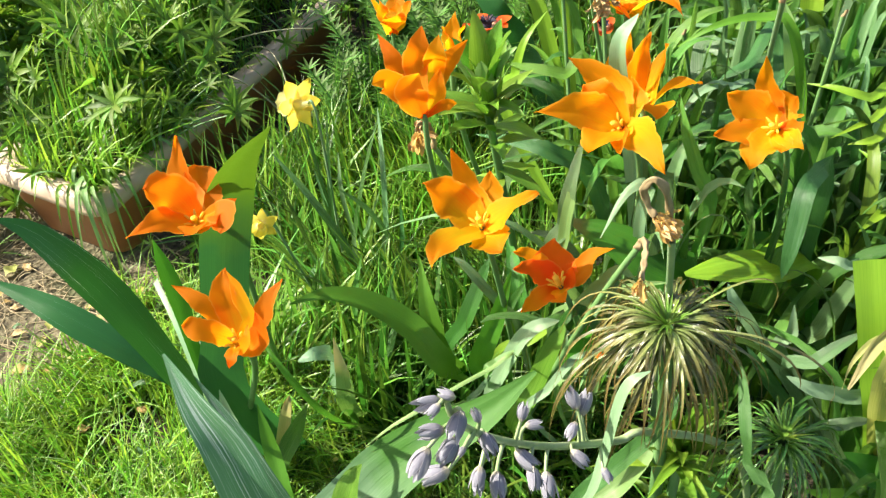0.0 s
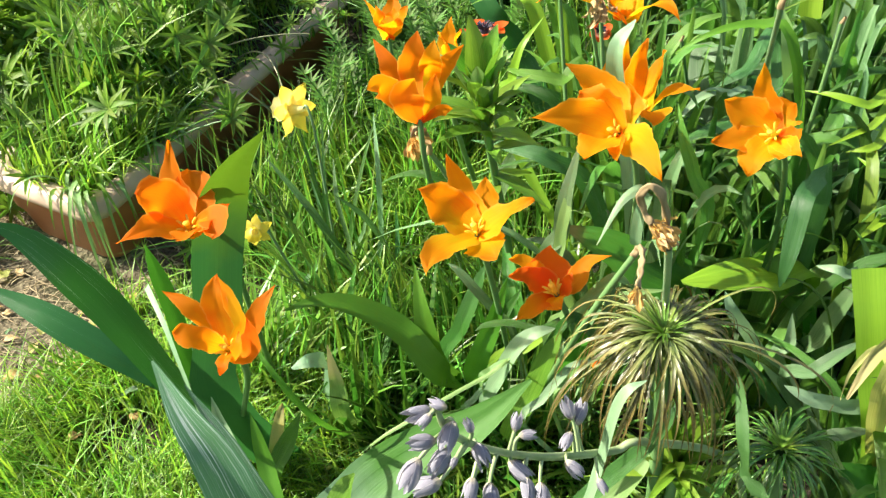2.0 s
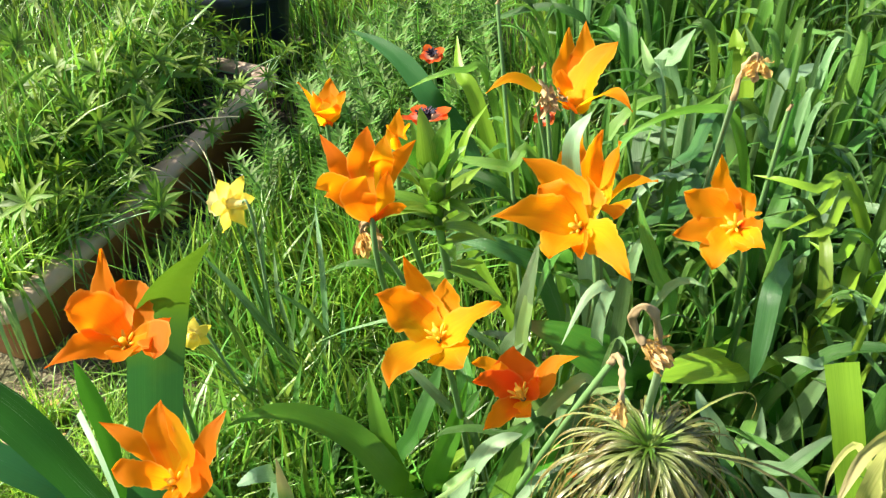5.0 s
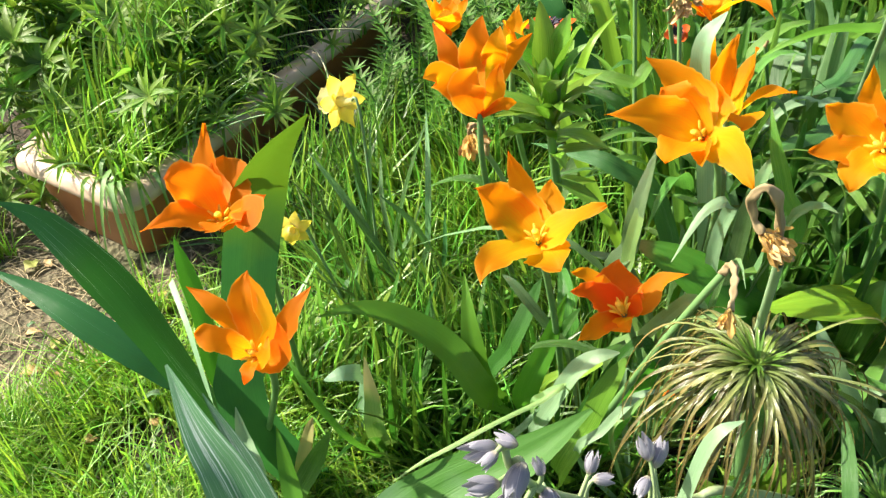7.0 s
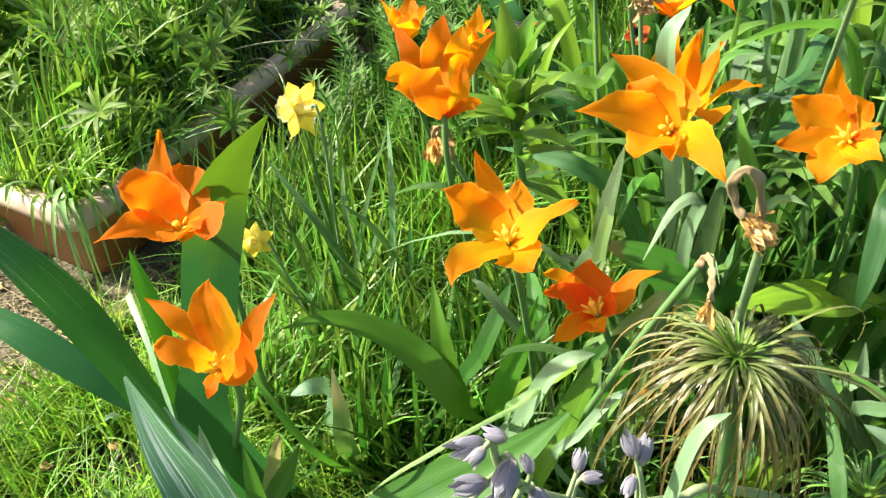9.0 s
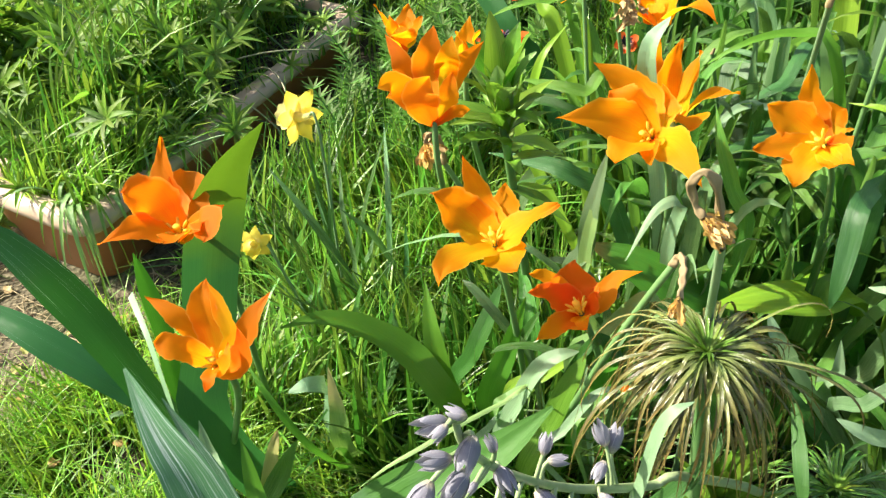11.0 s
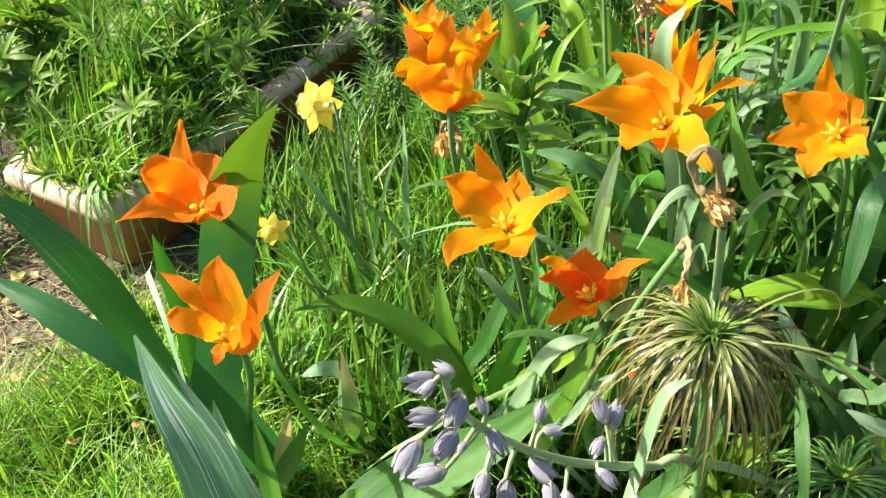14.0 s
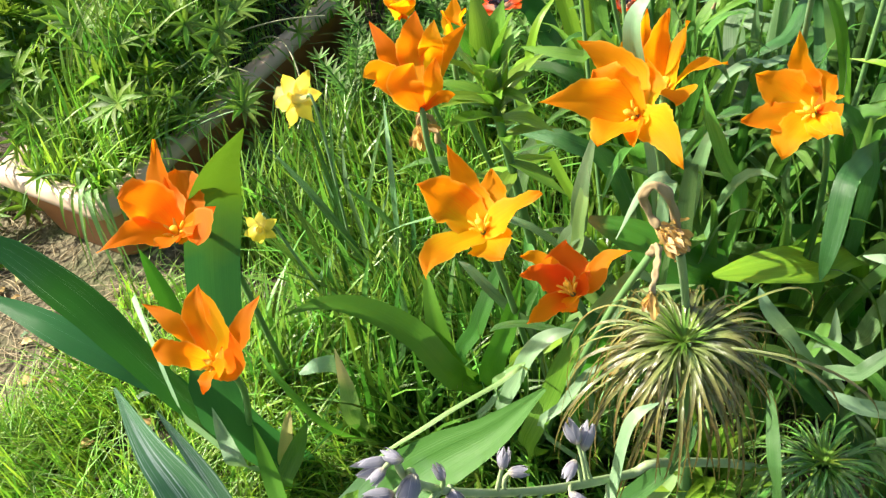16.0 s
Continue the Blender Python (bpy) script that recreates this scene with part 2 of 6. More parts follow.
# lighter green that paints sunlight on lily tops; also serves young rosette leaves
M_LILY_BRIGHT = leaf_mat("lily_top_leaf", (0.115, 0.25, 0.025), (0.24, 0.40, 0.06), 0.33, 0.4, 30, hue=0.02, val=0.3, tint=(1.3, 1.2, 0.8))
M_YELLOW = petal_mat("daffodil_petal", (0.82, 0.79, 0.36), (0.82, 0.73, 0.14), (0.82, 0.71, 0.08), streak=(1.05, 1.0, 0.8))
# yellow-green tip paints sun coming through the leaf; dark foot paints tulip shade
M_BACKLIT = leaf_mat("backlit_tip_leaf", (0.020, 0.105, 0.035), (0.035, 0.145, 0.05), 0.32, 0.55, 120, bump=0.2, val=0.08, tip=((0.095, 0.20, 0.014), 0.48, 0.74))
M_RIBBED = leaf_mat("ribbed_leaf", (0.08, 0.17, 0.09), (0.12, 0.215, 0.12), 0.5, 0.3, 40, tip=((0.052, 0.165, 0.022), 0.42, 0.56), val=0.1, gloss=0.3, tint=(1.1, 1.1, 0.95))
M_OLIVE = leaf_mat("olive_leaf", (0.035, 0.135, 0.012), (0.065, 0.19, 0.02), 0.34, 0.35, 60, val=0.12, tip=((0.17, 0.17, 0.04), 0.90, 1.15))
M_CREAM = petal_mat("cream_trumpet", (0.82, 0.78, 0.40), (0.84, 0.80, 0.42), (0.86, 0.82, 0.38), streak=(1.0, 0.97, 0.85))
M_BROWN = plain_mat("withered_heart", (0.34, 0.21, 0.08), (0.74, 0.56, 0.29), 0.8, 160)
M_SILVER = leaf_mat("silvery_leaf", (0.08, 0.205, 0.075), (0.20, 0.355, 0.18), 0.30, 0.3, 90, val=0.3, gloss=0.7, tint=(1.2, 1.15, 0.9), soft_veins=False, bump=0.6)
M_PINK = petal_mat("faded_pink_petal", (0.55, 0.30, 0.28), (0.50, 0.26, 0.25), (0.45, 0.24, 0.22), through_light=0.3)
# redder base colour paints the shade on the petals' underside
M_BACK = petal_mat("petal_back_shaded_foot", (0.91, 0.19, 0.006), (0.94, 0.33, 0.004), (0.95, 0.42, 0.005), at=(0.10, 0.38, 0.95), through_light=0.66, edge=(0.98, 0.52, 0.06))
M_DRY_GOLD = petal_mat("dried_golden_petal", (0.90, 0.72, 0.30), (0.84, 0.63, 0.23), (0.72, 0.50, 0.18), through_light=0.45, streak=(0.85, 0.74, 0.55))
M_STAMEN = petal_mat("yellow_stamen", (0.95, 0.80, 0.10), (0.96, 0.82, 0.14), (0.96, 0.80, 0.10), through_light=0.5, streak=(1.0, 0.95, 0.8))
M_ANTHER = plain_mat("black_anther", (0.01, 0.01, 0.025), (0.03, 0.025, 0.06), 0.7, 300)
M_DRY = petal_mat("dried_petal", (0.64, 0.47, 0.18), (0.57, 0.40, 0.16), (0.44, 0.29, 0.12), through_light=0.3, streak=(0.65, 0.58, 0.5))
M_DRY_STEM = plain_mat("dried_stem", (0.25, 0.18, 0.09), (0.44, 0.34, 0.18), 0.8, 150, stretch=(1, 1, 0.2))
M_BELL = petal_mat("fritillary_bell", (0.76, 0.70, 0.50), (0.41, 0.41, 0.47), (0.47, 0.475, 0.53), at=(0.10, 0.30, 0.95), through_light=0.30, streak=(0.40, 0.38, 0.46), edge=(0.70, 0.67, 0.70))
M_TERRACOTTA = plain_mat("brown_plastic", (0.40, 0.165, 0.07), (0.48, 0.205, 0.09), 0.48, 24, bump=0.1)
M_RIM = plain_mat("faded_plastic_rim", (0.53, 0.39, 0.29), (0.65, 0.50, 0.39), 0.42, 30, bump=0.1)
M_BLACK = plain_mat("dark_plastic", (0.018, 0.024, 0.045), (0.035, 0.05, 0.095), 0.4, 30)
M_STRAW = plain_mat("straw", (0.36, 0.29, 0.16), (0.52, 0.44, 0.28), 0.8, 90)
M_SOIL = plain_mat("potting_soil", (0.018, 0.012, 0.008), (0.06, 0.042, 0.028), 0.95, 90, bump=0.9, dist=0.01)


# ---- mesh helpers ----
class Spline(list):
    """Points that a curve runs through, in place of control points."""


def bez(pts, t):
    if isinstance(pts, Spline):
        n = len(pts) - 1
        i = min(n - 1, int(t * n))
        f = t * n - i
        p1, p2 = Vector(pts[i]), Vector(pts[i + 1])
        p0 = Vector(pts[i - 1]) if i else p1 * 2 - p2
        p3 = Vector(pts[i + 2]) if i + 2 <= n else p2 * 2 - p1
        return 0.5 * (2 * p1 + (p2 - p0) * f + (2 * p0 - 5 * p1 + 4 * p2 - p3) * f * f + (3 * p1 - p0 - 3 * p2 + p3) * f ** 3)
    pts = [Vector(p) for p in pts]
    while len(pts) > 1:
        pts = [a.lerp(b, t) for a, b in zip(pts, pts[1:])]
    return pts[0]


class Sheet:
    """Gathers strips of leaf or tube into one mesh, with u across and v along."""

    def __init__(self):
        self.v, self.f, self.uv = [], [], []

    def grid(self, rows, loop=False):
        n, k, s = len(rows), len(rows[0]), len(self.v)
        for row in rows:
            self.v += [tuple(p) for p in row]
        for i in range(n - 1):
            for j in range(k if loop else k - 1):
                j2 = (j + 1) % k
                self.f.append((s + i * k + j, s + i * k + j2, s + (i + 1) * k + j2, s + (i + 1) * k + j))
                u0, u1 = j / (k if loop else k - 1), (j + 1) / (k if loop else k - 1)
                self.uv += [(u0, i / (n - 1)), (u1, i / (n - 1)), (u1, (i + 1) / (n - 1)), (u0, (i + 1) / (n - 1))]

    def leaf(self, pts, width, face=(0, 0, 1), shape="strap", fold=0.25, n=12, k=5, twist=0.0, wave=0.0, seed=0.0, cup=0.0, rag=0.04, ribs=0.0):
        """A leaf along the curve pts. face: where its upper side looks. fold: depth of the V against half its width."""
        rows, prev = [], None
        for i in range(n + 1):
            v = i / n
            c, d = bez(pts, v), bez(pts, min(1, v + 0.02)) - bez(pts, max(0, v - 0.02))
            d.normalize()
            side = d.cross(Vector(face))
            if side.length < 0.08 and prev:
                side = prev.copy()
            side.normalize()
            if prev and side.dot(prev) < 0:
                side = -side
            prev = side.copy()
            nrm = side.cross(d).normalized()
            a = radians(twist) * v
            s2, n2 = side * math.cos(a) + nrm * math.sin(a), nrm * math.cos(a) - side * math.sin(a)
            w = 0.5 * width * profile(shape, v)
            row = []
            for j in range(k):
                u = -1 + 2 * j / (k - 1)
                up = fold * w * (abs(u) - 0.5) + cup * w * (u * u - 0.4)
                up += ribs * w * math.cos(u * math.pi * 4)
                up += wave * width * math.sin(9 * v + 4 * seed + 1.3 * u) * abs(u)
                edge = 1 + rag * (math.sin(13 * v + 7 * seed + 2 * u) + 0.5 * math.sin(31 * v + 3 * seed - 3 * u) + 0.4 * math.sin(67 * v + 5 * seed + 2 * u))
                row.append(c + s2 * (u * w * edge) + n2 * up + d * (rag * 0.3 * width * abs(u) * math.sin(5 * u + 11 * seed)))
            rows.append(row)
        self.grid(rows)

    def tube(self, pts, r0, r1, k=8, n=10, ridge=0.0):
        rows, ref = [], Vector((0.13, 0.97, 0.21))
        for i in range(n + 1):
            v = i / n
            c, d = bez(pts, v), bez(pts, min(1, v + 0.02)) - bez(pts, max(0, v - 0.02))
            d.normalize()
            a = d.cross(ref).normalized()
            b = d.cross(a)
            r = r0 + (r1 - r0) * v
            r *= 1 + ridge * (0.5 * math.sin(19 * v + 1) + 0.4 * math.sin(41 * v))
            rows.append([c + (a * math.cos(q) + b * math.sin(q)) * r * (1 + ridge * math.sin(3 * q + 9 * v) + 0.6 * ridge * math.sin(2 * q - 31 * v)) for q in [2 * math.pi * j / k for j in range(k)]])
        self.grid(rows, True)

    def ball(self, c, r, squash=1.0, k=8, n=5, bump=0.0):
        c = Vector(c)
        rows = []
        for i in range(n + 1):
            q = math.pi * (0.04 + 0.92 * i / n)
            rr = r * (1 + bump * math.sin(i * 5.1))
            rows.append([c + Vector((rr * math.sin(q) * math.cos(p), rr * math.sin(q) * math.sin(p), squash * rr * math.cos(q))) for p in [2 * math.pi * j / k for j in range(k)]])
        self.grid(rows, True)

    def mesh(self, name, mat):
        me = bpy.data.meshes.new(name)
        me.from_pydata(self.v, [], self.f)
        me.uv_layers.new(name="UVMap").data.foreach_set("uv", np.array(self.uv, dtype=np.float32).ravel())
        me.polygons.foreach_set("use_smooth", np.ones(len(me.polygons), dtype=bool))
        me.materials.append(mat)
        me.update()
        return me


def profile(shape, v):
    if shape == "strap":
        return (0.55 + 0.45 * min(1, v / 0.3)) * max(0.02, 1 - max(0, (v - 0.55) / 0.45) ** 2.2) ** 0.75
    if shape == "lance":
        return max(0.03, math.sin(math.pi * (0.10 + 0.90 * v) ** 0.8)) ** 0.85
    if shape == "ovate":
        return max(0.03, math.sin(math.pi * (0.06 + 0.94 * v) ** 0.72)) ** 0.6
    if shape == "spoon":
        return 0.16 if v < 0.4 else 0.16 + 0.84 * max(0.0, math.sin(math.pi * min(1, (v - 0.4) / 0.6) ** 0.8)) ** 0.7
    if shape == "petal":
        return max(0.012, (0.62 + 0.38 * math.sin(min(1, v / 0.42) * math.pi / 2)) * (1 - max(0, (v - 0.36) / 0.64) ** 1.35))
    if shape == "round":
        return max(0.02, (0.46 + 0.54 * math.sin(min(1, v / 0.55) * math.pi / 2)) * (1 - max(0, (v - 0.6) / 0.4) ** 2.6) ** 0.6)
    if shape == "broad":
        return max(0.012, (0.58 + 0.42 * math.sin(min(1, v / 0.5) * math.pi / 2)) * (1 - max(0, (v - 0.48) / 0.52) ** 1.75))
    if shape == "urn":
        return max(0.012, (0.26 + 0.74 * math.sin(min(1, v / 0.55) * math.pi / 2)) * (1 - max(0, (v - 0.5) / 0.5) ** 1.7))
    if shape == "sword":
        return (0.75 + 0.25 * v) * max(0.02, 1 - max(0, (v - 0.62) / 0.38) ** 1.35)
    if shape == "needle":
        return (0.7 + 0.3 * min(1, v / 0.2)) * max(0.05, 1 - v ** 3)
    if shape == "cut":
        return 0.85 + 0.15 * v
    return 1.0


def thing(name, at, label, category, group=""):
    ob = new(name)
    ob.location, ob.empty_display_size = at, 0.02
    return tagged(ob, label, category, group)


def part(name, sheet, mat, parent, label=""):
    me = sheet.mesh(name, mat)
    base = Vector((0, 0, 0))
    top = parent
    while top:
        base += top.location
        top = top.parent
    me.transform(Matrix.Translation(-base))
    ob = new(name, me)
    ob.parent = parent
    return tagged(ob, label)


def whole(name, sheet, mat, label, category, group="", kind=""):
    return tagged(new(name, sheet.mesh(name, mat)), label, category, group, kind)


def one(fn, *a, **k):
    s = Sheet()
    (Sheet.leaf if fn == "leaf" else Sheet.tube if fn == "tube" else Sheet.ball)(s, *a, **k)
    return s


def V(*a):
    return Vector(a)


rng = random.Random(7)

# ---- ground ----
def ground_height(x, y):
    near = math.exp(-((x * 0.6) ** 2 + ((y - 0.9) * 0.6) ** 2))
    return near * (0.012 * noise.noise(V(x * 5, y * 5, 0.3)) + 0.006 * noise.noise(V(x * 21, y * 21, 1.7)) + 0.004 * noise.noise(V(x * 60, y * 60, 4.1)))


def build_ground():
    m, nodes, links, b = node_mat("garden_soil")
    geo = nodes.new("ShaderNodeTexCoord").outputs["Object"]
    fine = mapped_noise(nodes, links, geo, (1, 1, 1), 120, 6)
    big = mapped_noise(nodes, links, geo, (1, 1, 1), 9, 4)
    dry = ramp_node(nodes, [(0.3, (0.07, 0.058, 0.034)), (0.55, (0.16, 0.135, 0.08)), (0.75, (0.30, 0.265, 0.165))])
    damp = ramp_node(nodes, [(0.3, (0.02, 0.015, 0.01)), (0.7, (0.075, 0.055, 0.035))])
    links.new(fine.outputs[0], dry.inputs[0]), links.new(fine.outputs[0], damp.inputs[0])
    wob = mapped_noise(nodes, links, geo, (1, 1, 1), 4, 4)

    def near(at, lo, hi):
        """1 within lo metres of a spot, 0 past hi, with an uneven edge."""
        vm = nodes.new("ShaderNodeVectorMath")
        vm.operation = "DISTANCE"
        vm.inputs[1].default_value = at
        links.new(geo, vm.inputs[0])
        ad = nodes.new("ShaderNodeMath")
        ad.operation = "MULTIPLY_ADD"
        ad.inputs[1].default_value = (hi - lo) * 0.8
        links.new(wob.outputs[0], ad.inputs[0]), links.new(vm.outputs["Value"], ad.inputs[2])
        mr = nodes.new("ShaderNodeMapRange")
        mr.inputs[1].default_value, mr.inputs[2].default_value = hi + (hi - lo) * 0.4, lo + (hi - lo) * 0.4
        links.new(ad.outputs[0], mr.inputs[0])
        return mr.outputs[0]

    col = mix_col(nodes, links, damp.outputs[0], dry.outputs[0], near((-0.72, 0.58, 0), 0.22, 0.34))
    turf = ramp_node(nodes, [(0.3, (0.035, 0.06, 0.015)), (0.7, (0.09, 0.15, 0.035))])
    links.new(fine.outputs[0], turf.inputs[0])
    col = mix_col(nodes, links, turf.outputs[0], col, near((-0.2, 1.0, 0), 1.0, 1.5))
    mossy = ramp_node(nodes, [(0.52, (0, 0, 0)), (0.72, (0.6, 0.6, 0.6))])
    links.new(big.outputs[0], mossy.inputs[0])
    col = mix_col(nodes, links, col, (0.05, 0.10, 0.02), mossy.outputs[0])
    links.new(col, b.inputs["Base Color"])
    b.inputs["Roughness"].default_value = 0.95
    bp = nodes.new("ShaderNodeBump")
    bp.inputs["Strength"].default_value, bp.inputs["Distance"].default_value = 0.9, 0.012
    links.new(fine.outputs[0], bp.inputs["Height"]), links.new(bp.outputs[0], b.inputs["Normal"])
    far = [-300, -60, -12, -4, -2.2]
    xs = far + [-1.7 + 0.028 * i for i in range(114)] + [2.2, 4, 12, 60, 300]
    ys = far + [-0.6 + 0.028 * i for i in range(107)] + [3.2, 5, 12, 60, 300]
    s = Sheet()
    s.grid([[V(x, y, ground_height(x, y)) for x in xs] for y in ys])
    whole("ground", s, m, "dry crumbly garden soil with straw and moss", "ground", kind="structure")


build_ground()


# ---- planter box ----
PC, PDX, PDY = V(-0.545, 0.690, 0), V(-0.235, 0.031, 0), V(0.047, 0.69, 0)   # near corner, its width, its length


def planter_ring(grow, z, r=0.03, k=5):
    ex, ey = PDX.normalized(), PDY.normalized()
    w, l = PDX.length / 2 + grow, PDY.length / 2 + grow
    c = PC + PDX / 2 + PDY / 2
    out = []
    for sx, sy, a0 in ((1, 1, 0), (-1, 1, 90), (-1, -1, 180), (1, -1, 270)):
        for i in range(k):
            a = radians(a0 + 90 * i / (k - 1))
            out.append(c + ex * (sx * (w - r) + r * math.cos(a)) + ey * (sy * (l - r) + r * math.sin(a)) + V(0, 0, z))
    return out


planter = thing("planter_box", PC + PDX / 2 + PDY / 2, "long brown plastic planter with a faded cream rim, on the soil", "planter")
s = Sheet()
s.grid([planter_ring(g, z) for g, z in ((-0.040, 0.002), (-0.036, -0.004), (-0.030, 0.004), (-0.021, 0.055), (-0.018, 0.058), (-0.012, 0.108), (-0.012, 0.117), (-0.016, 0.117), (-0.026, 0.058))], True)
part("body", s, M_TERRACOTTA, planter)
s = Sheet()
s.grid([planter_ring(g, z, 0.032) for g, z in ((-0.012, 0.106), (-0.001, 0.104), (0.002, 0.107), (0.001, 0.115), (-0.003, 0.122), (-0.008, 0.126), (-0.013, 0.127), (-0.026, 0.1265), (-0.0300, 0.124), (-0.0315, 0.118), (-0.0315, 0.106))], True)
part("rim", s, M_RIM, planter, "faded cream rolled rim")
s = Sheet()
ring = planter_ring(-0.030, 0.112)
mid = sum(ring, V(0, 0, 0)) / len(ring)
s.grid([ring, [p.lerp(mid, 0.4) + V(0, 0, 0.008 * noise.noise(p * 30)) for p in ring], [p.lerp(mid, 0.98) for p in ring]], True)
whole("potting_soil", s, M_SOIL, "dark damp potting soil filling the planter", "soil", kind="structure")


# ---- dark pot behind the planter ----
pot_at = V(-0.70, 1.60, 0)
pot = thing("plant_pot", pot_at, "dark blue-black plastic pot standing in the grass", "plant pot")
s = Sheet()
s.grid([[pot_at + V(r * math.cos(q), r * math.sin(q), z) for q in [2 * math.pi * j / 28 for j in range(28)]] for r, z in ((0.09, 0.0), (0.115, 0.17), (0.122, 0.172), (0.124, 0.2), (0.117, 0.2), (0.112, 0.17), (0.09, 0.05), (0.01, 0.05))], True)
part("body", s, M_BLACK, pot)


# ---- tulips ----
OPEN_SIDE = V(0.25, -0.55, 0.75)
O, G, D, R, B, T = "OGDRBT"
PETALS = {O: M_ORANGE, G: M_GOLD, D: M_DEEP, R: M_RED, B: M_BACK, T: M_TANGERINE}


def flower(parent, b, petals, stamens=True, axis=None, face=None, heart=1.0):
    """petals: the points that the midrib runs through, width, outline, paint. b: where they join."""
    b = Vector(b)
    if axis is None:
        axis = (sum((Vector(p[0][-1]) for p in petals), V(0, 0, 0)) / len(petals) - b).normalized()
    axis = Vector(axis).normalized()
    for i, (pts, width, outline, paint) in enumerate(petals):
        d = Vector(pts[-1]) - b
        o = (d - axis * d.dot(axis)).normalized()
        s = Sheet()
        s.leaf(Spline([b - axis * 0.002] + list(pts)), width * 1.2, face=face or axis * 0.7 + OPEN_SIDE * 0.5 - o * 0.35, shape=outline, fold=0.14, cup=0.06, n=24, k=11, wave=0.025 if face else 0.075, rag=0.06 if face else 0.09, seed=i * 1.7 + b.x * 40, twist=(2 if face else 10) * math.sin(i * 2.3 + b.y * 30))
        part("petal", s, PETALS[paint], parent)
    if stamens:
        a = axis.cross(V(0.3, 0.9, 0.1)).normalized()
        c = axis.cross(a)
        h = heart
        part("pistil", one("tube", [b, b + axis * 0.006 * h, b + axis * 0.010 * h], 0.0022 * h, 0.0028 * h, 8, 4), M_STAMEN, parent, "pale yellow pistil")
        part("stigma", one("ball", b + axis * 0.010 * h, 0.0031 * h, 0.6, 9, 5), M_STAMEN, parent)
        for i in range(6):
            q = i * math.pi / 3 + 0.3
            o = (a * math.cos(q) + c * math.sin(q)) * h
            up = axis * h
            stamen = part("stamen", one("tube", [b + o * 0.002, b + up * 0.005 + o * 0.004, b + up * 0.007 + o * 0.006], 0.0010 * h, 0.0009 * h, 5, 3), M_STAMEN, parent)
            part("anther", one("tube", [b + up * 0.006 + o * 0.0052, b + up * 0.009 + o * 0.0075, b + up * 0.010 + o * 0.0095], 0.0014 * h, 0.0008 * h, 6, 3), M_STAMEN, stamen)
    return axis


def tulip(b, root, label, petals, stamens=True, leaves=1, axis=None, stem_mat=None, face=None, heart=1.0, back=None):
    b, root = Vector(b), Vector(root)
    ob = thing("tulip", root, label, "tulip", "tulips in the bed")
    ax = flower(ob, b, petals, stamens, axis, face, heart)
    part("stem", one("tube", [root, root.lerp(b, 0.45) + V(0, 0, 0.02), b - (Vector(back) if back else ax * 0.07), b + ax * 0.002], 0.0032, 0.0026, 8, 14), stem_mat or M_STEM, ob)
    for i in range(leaves):
        q = rng.uniform(0, 6.28)
        ln = rng.uniform(0.16, 0.24)
        o = V(math.cos(q), math.sin(q), 0)
        st = root + V(0, 0, 0.01)
        s = one("leaf", [st, st + o * 0.03 + V(0, 0, ln * 0.6), st + o * ln * 0.45 + V(0, 0, ln * 0.95), st + o * ln * 0.8 + V(0, 0, ln * 0.75)], rng.uniform(0.016, 0.026), face=V(0, 0, 0.5) - o, shape="lance", fold=0.4, n=14, wave=0.02, seed=q)
        part("leaf", s, M_TULIP_LEAF, ob)
    return ob


T_LABEL = "orange lily-flowered tulip, wide open, on a green stem"
P, N, Q, U = "petal", "round", "broad", "urn"
# before the planter
tulip((-0.1965, 0.4909, 0.3567), (-0.24, 0.60, 0), "orange tulip, half open, standing before the planter", [
    ([(-0.226, 0.5165, 0.3722), (-0.2377, 0.542, 0.4064)], 0.027, P, T),
    ([(-0.2063, 0.5177, 0.3665), (-0.2204, 0.5366, 0.3823)], 0.029, N, T),
    ([(-0.2174, 0.494, 0.3792), (-0.2308, 0.4798, 0.3961)], 0.032, N, T),
    ([(-0.2077, 0.4667, 0.3776), (-0.2194, 0.4337, 0.3846)], 0.024, P, T),
    ([(-0.1708, 0.4925, 0.3764), (-0.1561, 0.5002, 0.3879)], 0.018, P, T),
    ([(-0.1702, 0.4791, 0.3795), (-0.1583, 0.4819, 0.3881), (-0.1517, 0.4643, 0.3821)], 0.022, N, T),
    ([(-0.1818, 0.4721, 0.375), (-0.1794, 0.4549, 0.3815)], 0.020, N, T)], leaves=0, axis=(0.05, -0.25, 1), back=(0.012, -0.075, 0.03))
